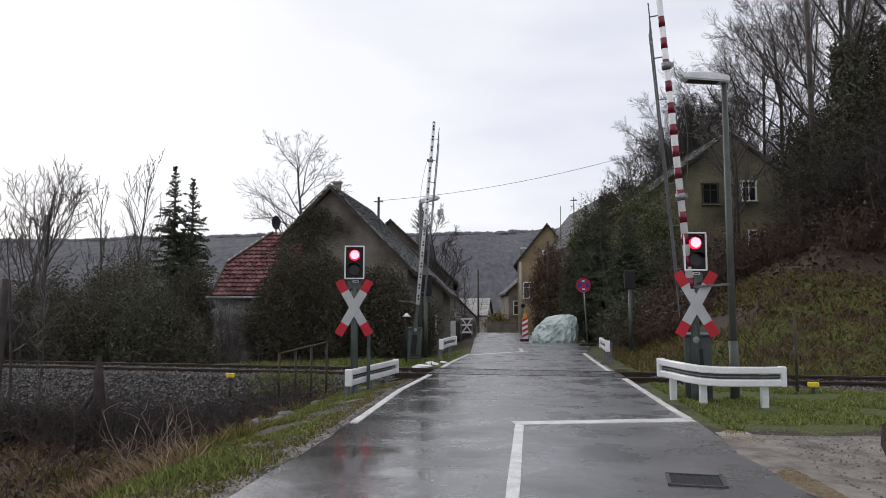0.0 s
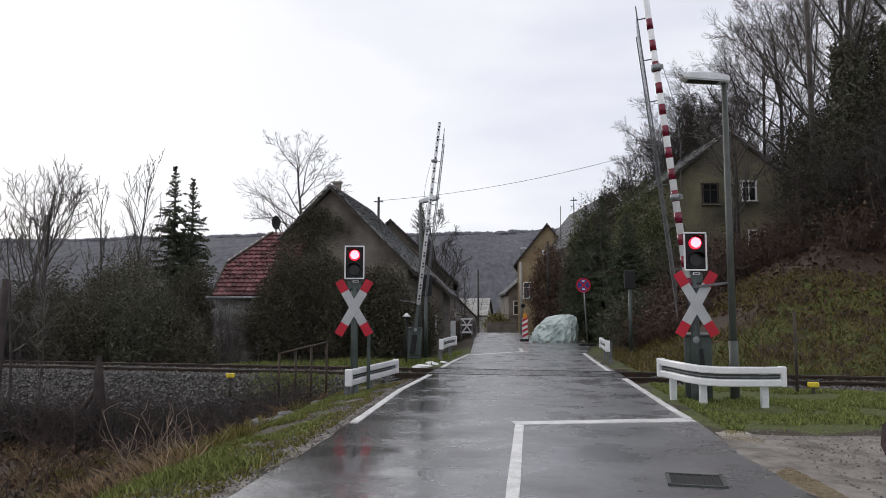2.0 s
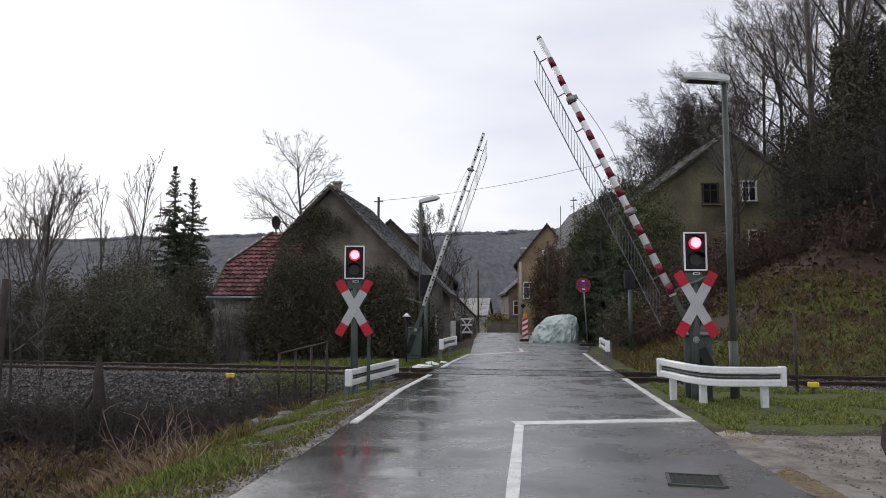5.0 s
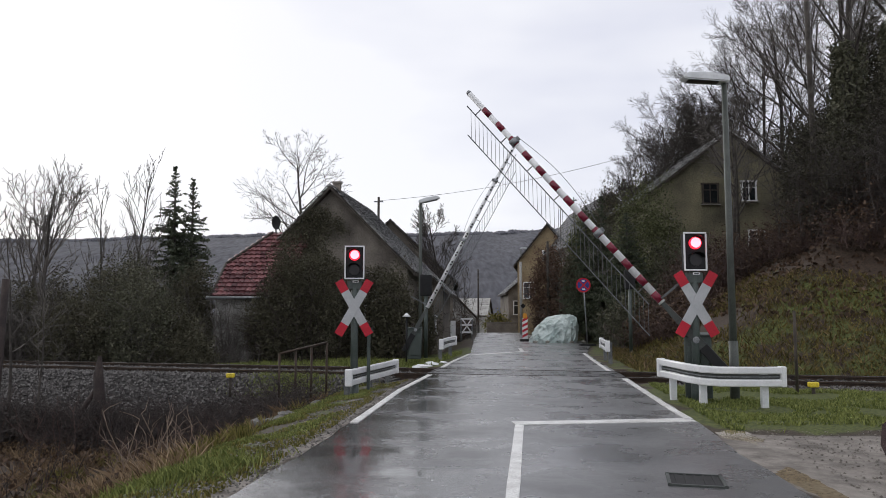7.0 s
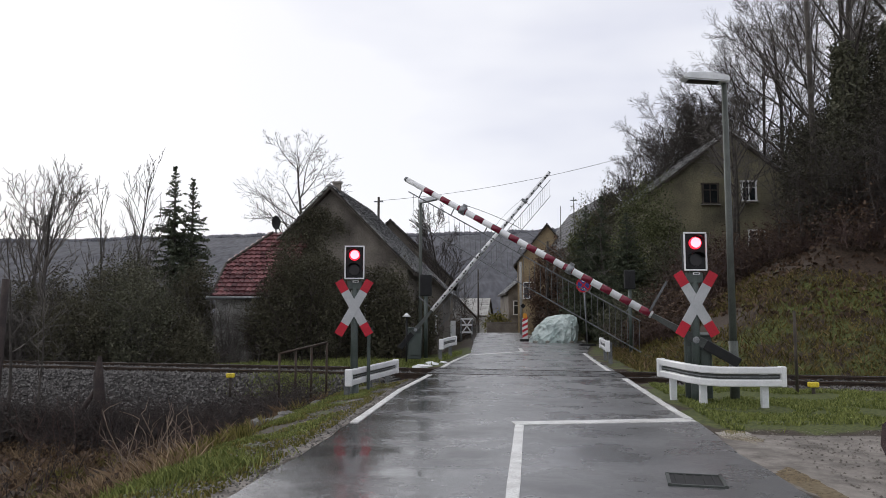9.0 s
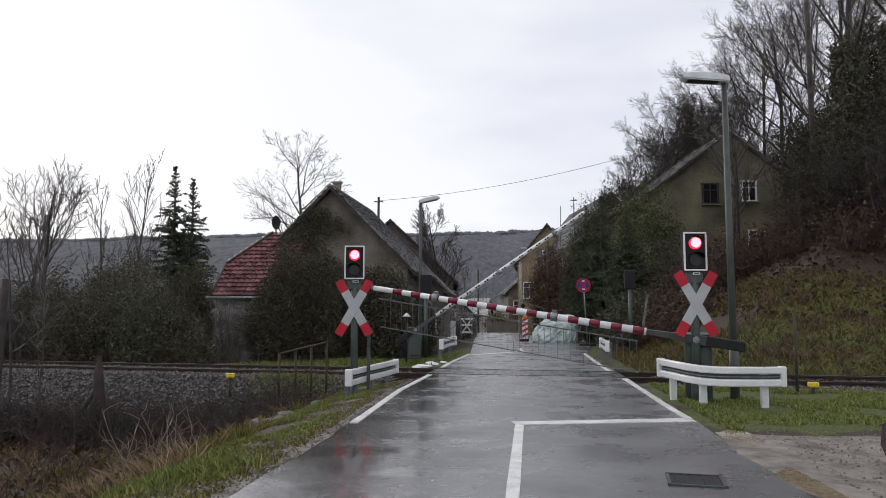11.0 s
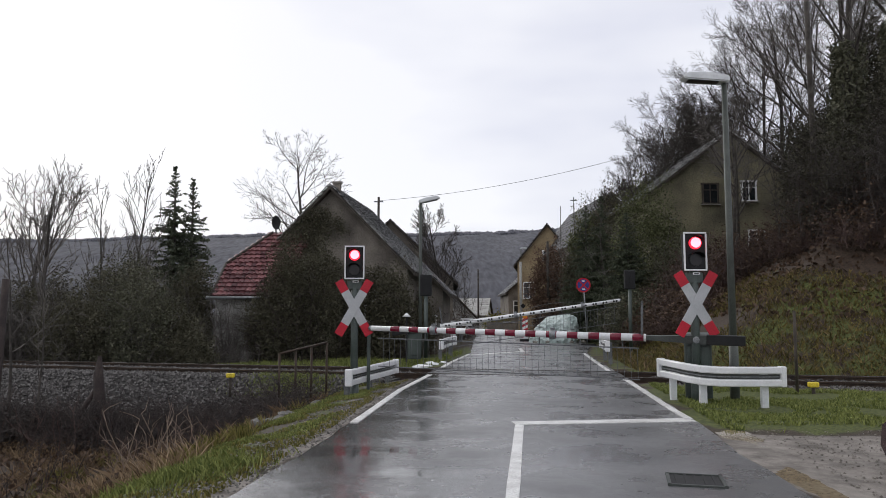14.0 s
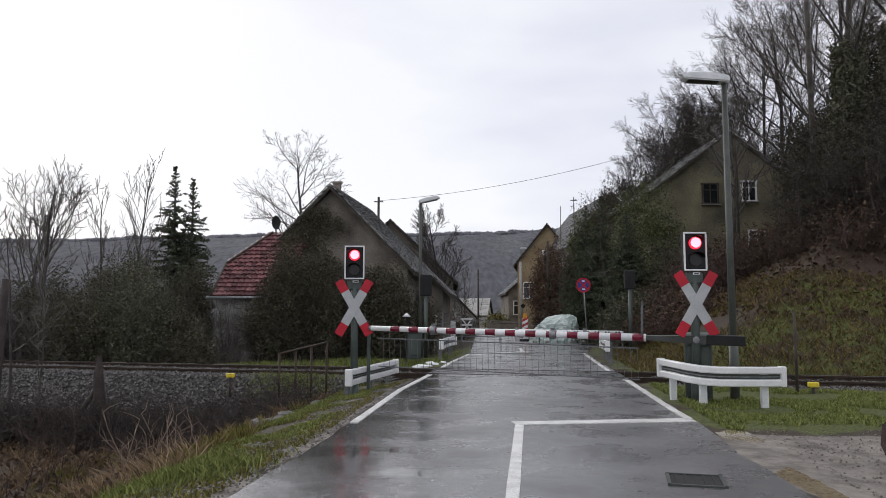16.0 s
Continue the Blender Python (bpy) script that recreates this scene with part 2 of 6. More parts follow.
PALE_GRIT = leafy("pale_grit", (0.12, 0.108, 0.095), (0.30, 0.275, 0.245), 0.6)
BANK = leafy("mossy_bank_grass", (0.048, 0.044, 0.017), (0.185, 0.142, 0.053), 0.8)
ROOF_SLATE = leafy("dark_wet_slate", (0.03, 0.03, 0.032), (0.13, 0.13, 0.135), 0.45)
SKIRT = mat("dull_grey_skirt_steel", (0.10, 0.105, 0.11), (0.17, 0.175, 0.18), 8, 0.6, 0.05)
# Lantern grey is raised to paint the sky's reflection on its wet shell.
LANTERN = mat("sky_paled_lantern_grey", (0.66, 0.68, 0.69), (0.80, 0.82, 0.83), 4, 0.4, 0.0, dirt=0.1)
# Blue-grey haze of the distance is put into the crowns' colour.
HAZY_FOREST = leafy("hazed_bare_woods", (0.118, 0.120, 0.138), (0.158, 0.157, 0.172), 0.9)
HEDGE = leafy("dark_winter_hedge", (0.058, 0.055, 0.038), (0.122, 0.114, 0.076))
# Darker copy of the ivy, with the wood's shade in its colour.
SHADE_IVY = leafy("shaded_wood_ivy", (0.034, 0.033, 0.024), (0.082, 0.076, 0.054))
RUSSET = leafy("russet_dry_leaves", (0.075, 0.045, 0.032), (0.20, 0.130, 0.095), 0.8)
DITCH_STEM = mat("dark_wet_bramble_stems", (0.026, 0.019, 0.018), (0.062, 0.046, 0.041), 3, 0.85, 0.0)
WALL_STONE = mat("dull_grey_wall_stone", (0.09, 0.085, 0.078), (0.21, 0.20, 0.18), 6, 0.7, 0.6, 30)
CAR_PAINT = mat("dark_red_car_paint", (0.026, 0.008, 0.009), (0.036, 0.010, 0.011), 2, 0.25, 0.0)


# ---- building blocks ----
def part(name, bm, material, parent=None, label="", m=None):
    """Links a bmesh as one mesh object under a thing or a part."""
    me = bpy.data.meshes.new(name)
    bm.to_mesh(me)
    bm.free()
    return mesh_part(name, me, material, parent, label, m)


def mesh_part(name, me, material, parent=None, label="", m=None):
    for one in material if isinstance(material, (list, tuple)) else [material]:
        me.materials.append(one)
    ob = new(name, me)
    if parent:
        ob.parent = parent
    if m:
        ob.matrix_local = m
    return tagged(ob, label)


def thing(name, m, label, category, group="", kind=""):
    ob = new(name)
    ob.empty_display_size = 0.2
    ob.matrix_world = m if isinstance(m, Matrix) else Matrix.Translation(m)
    return tagged(ob, label, category, group, kind)


def box(bm, centre, size, m=None, bevel=0.0, mat_index=0):
    before = set(bm.faces)
    v = bmesh.ops.create_cube(bm, size=1, matrix=(m or Matrix()) @ Matrix.Translation(centre) @ Matrix.Diagonal((*size, 1)))["verts"]
    if bevel:
        bmesh.ops.bevel(bm, geom=list({e for w in v for e in w.link_edges}), offset=bevel, segments=2, affect="EDGES", profile=0.5)
    for f in bm.faces:
        if f not in before:
            f.material_index = mat_index
    return bm


def tube(bm, p, q, r0, r1=None, n=10, mat_index=0, caps=True):
    p, q = Vector(p), Vector(q)
    d = q - p
    before = set(bm.faces)
    m = Matrix.Translation((p + q) / 2) @ d.to_track_quat("Z", "Y").to_matrix().to_4x4()
    bmesh.ops.create_cone(bm, cap_ends=caps, segments=n, radius1=r0, radius2=r0 if r1 is None else r1, depth=d.length, matrix=m)
    for f in bm.faces:
        if f not in before:
            f.material_index = mat_index
            f.smooth = n > 6 and len(f.verts) == 4
    return bm


def bm_box(*a, **k):
    return box(bmesh.new(), *a, **k)


def bm_tube(*a, **k):
    return tube(bmesh.new(), *a, **k)


def prism(bm, outline, depth, m=None, mat_index=0):
    """A flat outline in x, z, given thickness along y from 0 to depth."""
    m = m or Matrix()
    lo = [bm.verts.new(m @ Vector((x, 0, z))) for x, z in outline]
    hi = [bm.verts.new(m @ Vector((x, depth, z))) for x, z in outline]
    faces = [bm.faces.new(lo), bm.faces.new(hi[::-1])]
    k = len(lo)
    for i in range(k):
        faces.append(bm.faces.new((lo[i], hi[i], hi[(i + 1) % k], lo[(i + 1) % k])))
    for f in faces:
        f.material_index = mat_index
    bmesh.ops.recalc_face_normals(bm, faces=faces)
    return bm


def raw(name, verts, faces, smooth=False):
    me = bpy.data.meshes.new(name)
    me.from_pydata([tuple(v) for v in verts], [], faces)
    if smooth:
        me.polygons.foreach_set("use_smooth", [True] * len(me.polygons))
    me.update()
    return me


# ---- the lie of the land ----
TRACK = lambda x: 16.25 - 0.254 * x
LEFT_EDGE = [(-14, -3.3), (5.3, -1.52), (7.35, -1.24), (8.85, -1.12), (12.8, -0.80), (20.6, 0.20), (25, 0.93), (35.8, 1.48), (52.5, 2.45), (62, 3.0)]
RIGHT_EDGE = [(-14, 1.9), (5.3, 2.60), (7, 2.74), (8.4, 2.98), (10, 3.16), (14.8, 3.72), (19.4, 4.18), (24.8, 4.82), (30, 5.95), (36, 6.85), (42, 5.6), (52.5, 5.6), (62, 6.0)]


def edge(table, y):
    return float(np.interp(y, [a for a, b in table], [b for a, b in table]))


def smooth_step(a, b, v):
    t = min(1.0, max(0.0, (v - a) / (b - a)))
    return t * t * (3 - 2 * t)


def height(x, y):
    """The ground's height over the road."""
    if y > 54:
        crest = -min(6.0, (y - 54) * 0.05)
    else:
        crest = 0.0
    l, r = edge(LEFT_EDGE, y), edge(RIGHT_EDGE, y)
    z = 0.0
    if x < l - 0.1:
        off = l - x
        near = smooth_step(0.0, 1.2, TRACK(x) - 0.6 - y)
        z -= 0.10 * smooth_step(0.1, 0.9, off)
        z -= 0.95 * smooth_step(0.8, 3.4, off) * near
        z -= 0.18 * (1 - near) * smooth_step(0.3, 1.5, off)
    elif x > r + 0.1:
        off = min(x - r - 1.6, (y - TRACK(x) - 2.4) * 0.9)
        if off > 0:
            k = smooth_step(14, 60, y)
            rise = 0.62 * off if off < 9 else 5.6 + 0.42 * (off - 9)
            z += min(rise, 26.0) * (1 - 0.0 * k)
        z -= 0.03 * smooth_step(0.2, 0.8, x - r)
    d = math.hypot(x, y)
    if d < 90:
        z += 0.05 * noise.noise(Vector((x * 0.8, y * 0.8, 0))) * min(1.0, max(0.0, max(l - x, x - r)) * 0.8)
    return z + crest


def bank_grass(x, y):
    """How far up the bank the grass reaches."""
    return 0.9 + 2.7 * smooth_step(7.2, 9.4, x) + 1.3 * noise.noise(Vector((x * 0.6, y * 0.6, 3)))


def cover(x, y):
    """Masks of gravel, grass and dead leaves."""
    l, r = edge(LEFT_EDGE, y), edge(RIGHT_EDGE, y)
    gravel = grass = litter = 0.0
    t = y - TRACK(x)
    if x > r:
        if y < 8.4:
            gravel = 1.0
        elif t < -1.2:
            grass = 0.85 if y > 8.7 else 0.4
        elif t < 1.9:
            litter = 0.8
        else:
            off = min(x - r - 1.6, (t - 2.4) * 0.9)
            grass = 0.56 - 0.5 * smooth_step(-0.6, 0.8, off - bank_grass(x, y))
            litter = 0.9
    elif x < l:
        off = l - x
        if t < -1.3:
            if off < 0.45:
                gravel = 0.75
            elif off < 1.5:
                grass = 0.62
            else:
                grass, litter = 0.35 - 0.1 * off, 0.8
        elif t < 2.6:
            litter = 0.8
        else:
            grass = 0.8 if off < 4 and y < 30 else 0.3
            litter = 0.6
    if math.hypot(x, y) > 80:
        grass, litter = 0.4, 0.6
    return gravel, max(0.0, grass), litter


def axis(lo, hi, step, far):
    a = list(np.arange(lo, hi + step / 2, step))
    s = step
    while a[-1] < far:
        s *= 1.35
        a.append(a[-1] + s)
    s = step
    while a[0] > -far:
        s *= 1.35
        a.insert(0, a[0] - s)
    return a


def build_ground():
    xs, ys = axis(-16, 24, 0.32, 3000), axis(3, 44, 0.32, 3000)
    verts, cols = [], []
    for y in ys:
        l, r = edge(LEFT_EDGE, y), edge(RIGHT_EDGE, y)
        for x in xs:
            z = height(x, y)
            if l + 0.35 < x < r - 0.35 and y < 62:
                z -= 0.09
            elif l - 0.4 < x < r + 0.4 and y < 62:
                z -= 0.012
            if abs(y - TRACK(x) - 0.72) < 1.6:
                z -= 0.32
            verts.append((x, y, z - 0.012))
            cols.append((*cover(x, y), 1.0))
    w = len(xs)
    faces = [(j * w + i, j * w + i + 1, (j + 1) * w + i + 1, (j + 1) * w + i) for j in range(len(ys) - 1) for i in range(w - 1)]
    me = raw("ground", verts, faces, True)
    at = me.color_attributes.new("cover", "FLOAT_COLOR", "POINT")
    at.data.foreach_set("color", np.array(cols, dtype=np.float32).ravel())
    tagged(mesh_part("ground", me, GROUND), "uneven winter ground with gravel, wet grass and dead leaves", "ground", kind="structure")


build_ground()


def road_piece(name, v0, v1, skew0, skew1, rows, material, label, lift=0.0, cols=14):
    """A stretch of the road between two lines across it; a skewed line follows the track."""
    verts, faces = [], []
    for j in range(rows + 1):
        f = j / rows
        for i in range(cols + 1):
            s = i / cols
            y = v0 + (v1 - v0) * f
            sk = skew0 + (skew1 - skew0) * f
            for _ in range(6):
                l, r = edge(LEFT_EDGE, y), edge(RIGHT_EDGE, y)
                x = l + (r - l) * s
                y = v0 + (v1 - v0) * f - sk * x
            rag = 0.05 * noise.noise(Vector((0, y * 2.3, 5 if i == 0 else 9))) if i in (0, cols) else 0
            z = (-min(6.0, (y - 54) * 0.05) if y > 54 else 0.0) + 0.006 + lift + 0.004 * noise.noise(Vector((x, y, 2)))
            verts.append((x + rag, y, z))
    w = cols + 1
    top = len(verts)
    verts += [(x, y, z - 0.10) for x, y, z in verts]
    for j in range(rows):
        for i in range(cols):
            faces.append((j * w + i, j * w + i + 1, (j + 1) * w + i + 1, (j + 1) * w + i))
    for j in range(rows):
        for i in (0, cols):
            a, b = j * w + i, (j + 1) * w + i
            faces.append((a, b, b + top, a + top) if i == 0 else (b, a, a + top, b + top))
    for i in range(cols):
        for j in (0, rows):
            a, b = j * w + i, j * w + i + 1
            faces.append((b, a, a + top, b + top) if j == 0 else (a, b, b + top, a + top))
    return tagged(mesh_part(name, raw(name, verts, faces, False), material), label, "road", kind="structure")


road_piece("road", -13, 16.12, 0, 0.254, 80, ASPHALT, "wet dark grey asphalt lane before the track")
road_piece("crossing_panel", 16.33, 17.62, 0.254, 0.254, 5, RUBBER, "dark rubber crossing panel between the rails", 0.002)
road_piece("road_beyond", 17.86, 61, 0.254, 0, 90, ASPHALT, "wet asphalt lane running on into the village")


def stripe(points, width, label):
    """A painted line along points on the road."""
    verts, faces = [], []
    dense = []
    for a, b in zip(points, points[1:]):
        n = max(2, int(math.dist(a, b) / 0.3))
        dense += [(a[0] + (b[0] - a[0]) * k / n, a[1] + (b[1] - a[1]) * k / n) for k in range(n)]
    dense.append(points[-1])
    for i, (x, y) in enumerate(dense):
        a, b = dense[max(0, i - 1)], dense[min(len(dense) - 1, i + 1)]
        d = Vector((b[0] - a[0], b[1] - a[1])).normalized()
        w = width / 2 * (1 + 0.10 * noise.noise(Vector((x * 3, y * 3, 1))))
        for s in (-1, 1):
            for z in (0.004, 0.0155):
                verts.append((x - d.y * w * s, y + d.x * w * s, z))
    for i in range(len(dense) - 1):
        a, b = i * 4, i * 4 + 4
        faces += [(a + 1, a + 3, b + 3, b + 1), (a, a + 1, b + 1, b), (a + 3, a + 2, b + 2, b + 3)]
    e = len(dense) * 4 - 4
    faces += [(0, 2, 3, 1), (e, e + 1, e + 3, e + 2)]
    tagged(mesh_part("road_marking", raw("road_marking", verts, faces), PAINT), label, "road marking", kind="structure")


stripe([(-1.06, 8.85), (-0.72, 12.8), (-0.28, 15.9)], 0.095, "worn white edge line on wet asphalt")
stripe([(-0.02, 18.2), (0.30, 20.6), (0.85, 24.2)], 0.095, "worn white edge line on wet asphalt")
stripe([(3.02, 9.15), (3.10, 10.1), (3.64, 14.9)], 0.095, "worn white edge line on wet asphalt")
stripe([(3.78, 16.9), (4.06, 19.4), (4.71, 24.8)], 0.095, "worn white edge line on wet asphalt")
stripe([(0.835, 8.79), (3.02, 9.08)], 0.26, "white stop line before the crossing")
stripe([(0.885, 8.655), (0.50, 5.4), (0.12, 2.0), (-0.6, -4.0)], 0.10, "white lane line on wet asphalt")
stripe([(1.0, 23.8), (2.86, 26.0)], 0.28, "white stop line beyond the crossing")
stripe([(2.80, 26.1), (2.95, 28.5)], 0.12, "short white lane line beyond the crossing")


# ---- railway ----
def build_track():
    d = Vector((1, -0.254, 0)).normalized()
    nrm = Vector((0.254, 1, 0)).normalized()
    bed = bmesh.new()
    m = Matrix.Translation((0, 16.25, 0)) @ Matrix(((d.x, nrm.x, 0, 0), (d.y, nrm.y, 0, 0), (0, 0, 1, 0), (0, 0, 0, 1)))
    for lo, hi in ((-75, -0.95), (4.25, 75)):
        verts = [bed.verts.new(m @ Vector((x, y, z))) for x in (lo, hi) for y, z in ((-2.6, -1.1), (-0.75, -0.10), (2.2, -0.10), (3.3, -0.75))]
        for f in ((0, 1, 5, 4), (1, 2, 6, 5), (2, 3, 7, 6), (0, 3, 2, 1), (4, 5, 6, 7)):
            bed.faces.new([verts[i] for i in f])
    # Bed colour is near black to paint the shade between the stones.
    tagged(part("ballast_bed", bed, mat("ballast_gap_shade", (0.016, 0.014, 0.013), (0.045, 0.040, 0.037), 9, 0.8, 0.8, 26, dist=0.03)), "crushed-stone track bed, darkened for the shade between stones", "track bed", kind="structure")
    for k, off in enumerate((-0.02, 1.46)):
        t = thing("rail", m @ Matrix.Translation((0, off, 0)), "rusty steel rail with a worn bright head", "rail", "running rails", "structure")
        web = bmesh.new()
        prism(web, [(-0.07, -0.15), (0.07, -0.15), (0.07, -0.138), (0.012, -0.115), (0.012, -0.04), (0.034, -0.03), (0.034, 0.004), (-0.034, 0.004), (-0.034, -0.03), (-0.012, -0.04), (-0.012, -0.115), (-0.07, -0.138)], 130, Matrix.Rotation(radians(-90), 4, "Z") @ Matrix.Translation((0, -65, 0)))
        part("rail_body", web, RAIL_STEEL, t)
        part("rail_head", bm_box((0, 0, 0.008), (130, 0.052, 0.012)), RAIL_TOP, t, "bright worn running surface")
    first = None
    for x in np.arange(-24, 19, 0.62):
        if -1.4 < x < 4.7:
            continue
        p = m @ Matrix.Translation((x, 0.72, -0.15))
        if first is None:
            first = thing("sleeper", p, "weathered concrete railway sleeper", "sleeper", "sleepers under the rails")
            part("sleeper_block", bm_box((0, 0, 0), (0.26, 2.5, 0.12), bevel=0.02), SLEEPER, first)
        else:
            copy_thing(first, p)
    rng = random.Random(4)
    verts, faces = [], []
    for lo, hi, n in ((-20, -1.1, 27000), (4.4, 14, 4500)):
        for _ in range(n):
            x, y = rng.uniform(lo, hi), rng.uniform(-2.5, 0.7) if rng.random() < 0.8 else rng.uniform(0.7, 2.6)
            z = -0.10 if -0.75 < y < 2.2 else -0.10 - (-0.75 - y) * 0.54 if y < 0 else -0.10 - (y - 2.2) * 0.55
            p = m @ Vector((x, y, z + 0.01))
            r = rng.uniform(0.020, 0.046)
            b = len(verts)
            for q in ((1, 0, 0), (-1, 0, 0), (0, 1, 0), (0, -1, 0), (0, 0, 1), (0, 0, -0.6)):
                verts.append(p + Vector([c * r * rng.uniform(0.7, 1.3) + rng.uniform(-0.3, 0.3) * r for c in q]))
            faces += [(b, b + 2, b + 4), (b + 2, b + 1, b + 4), (b + 1, b + 3, b + 4), (b + 3, b, b + 4), (b + 2, b, b + 5), (b + 1, b + 2, b + 5), (b + 3, b + 1, b + 5), (b, b + 3, b + 5)]
    tagged(mesh_part("ballast_stones", raw("ballast_stones", verts, faces), STONE), "loose grey crushed stones on the track bed", "ballast", kind="stuff")


build_track()


# ---- crossing signals ----
def crossing_signal(name, x, y, z0, label, top=2.5, yaw=0.0):
    """A mast with a two-lens signal head over a red and white cross."""
    t = thing(name, pose(x, y, z0, 0, 0, yaw), label, "crossing signal", "crossing signals")
    part("mast", bm_tube((0, 0, 0), (0, 0, top - z0 - 0.3), 0.065, n=14), GREEN, t)
    part("mast_foot", bm_tube((0, 0, -0.1), (0, 0, 0.35), 0.085, n=14), GREEN, t)
    zh = top - z0 - 0.30
    head = part("signal_head", bm_box((0, -0.02, zh), (0.335, 0.16, 0.58), bevel=0.03), BLACK, t, "black signal head with a white rim")
    rim = bmesh.new()
    for a, b in (((0, -0.105, zh + 0.285), (0.35, 0.03, 0.026)), ((0, -0.105, zh - 0.285), (0.35, 0.03, 0.026)), ((-0.165, -0.105, zh), (0.026, 0.03, 0.55)), ((0.165, -0.105, zh), (0.026, 0.03, 0.55))):
        box(rim, a, b, bevel=0.008)
    part("rim", rim, WHITE, head, "white reflective rim")
    for k, dz in enumerate((0.13, -0.13)):
        part("lens", bm_tube((0, -0.10, zh + dz), (0, -0.125, zh + dz), 0.096, 0.092, 28), RED_LIGHT if k == 0 else LENS_DARK, head, "lit red lens" if k == 0 else "dark unlit lens")
        if k == 0:
            part("lamp", bm_tube((0.005, -0.126, zh + dz + 0.005), (0.005, -0.132, zh + dz + 0.005), 0.078, 0.072, 24), RED_CORE, head, "bright lamp behind the red lens")
        visor = bmesh.new()
        for i in range(10):
            a0, a1 = radians(20 + 14 * i), radians(34 + 14 * i)
            r = 0.118
            q = [(r * math.cos(a), r * math.sin(a)) for a in (a0, a1)]
            lo = [visor.verts.new((c, -0.10, zh + dz + s)) for c, s in q] + [visor.verts.new((c, -0.24, zh + dz + s)) for c, s in q[::-1]]
            visor.faces.new(lo)
        bmesh.ops.solidify(visor, geom=visor.faces[:], thickness=0.004)
        part("visor", visor, BLACK, head)
    part("bracket", bm_box((0, -0.03, zh - 0.40), (0.26, 0.06, 0.16), bevel=0.01), GREEN, t)
    tag = part("number_plate", bm_box((0.02, -0.068, zh - 0.335), (0.11, 0.01, 0.035)), WHITE, t, "small white plate with unreadable marks")
    part("plate_mark", bm_box((0.02, -0.075, zh - 0.335), (0.07, 0.004, 0.012)), BLACK, tag)
    zc = zh - 0.80
    for s in (1, -1):
        m = Matrix.Translation((0, -0.085 - 0.012 * (s > 0), zc)) @ Matrix.Rotation(radians(30 * s), 4, "Y")
        arm = part("cross_arm", bm_box((0, 0, 0), (0.152, 0.012, 0.66), m=m, bevel=0.003), CROSS_WHITE, t, "white plank of the warning cross")
        for e in (1, -1):
            part("red_end", bm_box((0, 0, e * 0.44), (0.152, 0.0125, 0.22), m=m, bevel=0.003), RED, arm, "red end of the plank")
    part("clamp", bm_box((0, -0.05, zc), (0.10, 0.07, 0.12)), GALV, t)
    return t


crossing_signal("crossing_signal", 3.86, 11.3, 0.0, "mast with lit red signal and red-white cross beside barrier drive", 2.55)
crossing_signal("crossing_signal", -1.57, 13.1, -0.28, "mast with lit red signal and red-white cross behind guard rail", 2.51)


def signal_back(x, y, z0, top, label):
    """A signal seen from behind: mast and dark head that faces away."""
    t = thing("crossing_signal", pose(x, y, z0), label, "crossing signal", "crossing signals")
    part("mast", bm_tube((0, 0, 0), (0, 0, top - z0 - 0.5), 0.06, n=12), GREEN, t)
    head = part("signal_head", bm_box((0, 0, top - z0 - 0.32), (0.36, 0.18, 0.64), bevel=0.03), BLACK, t, "black signal head seen from behind")
    part("hinge", bm_box((0, -0.10, top - z0 - 0.32), (0.05, 0.03, 0.44)), BLACK, head)
    return t


signal_back(-0.52, 22.3, 0, 2.5, "dark signal mast seen from behind beside the far barrier")
signal_back(6.25, 24.6, 0.05, 2.78, "dark signal mast seen from behind before the evergreens")


# ---- barriers ----
ROD = 0.49


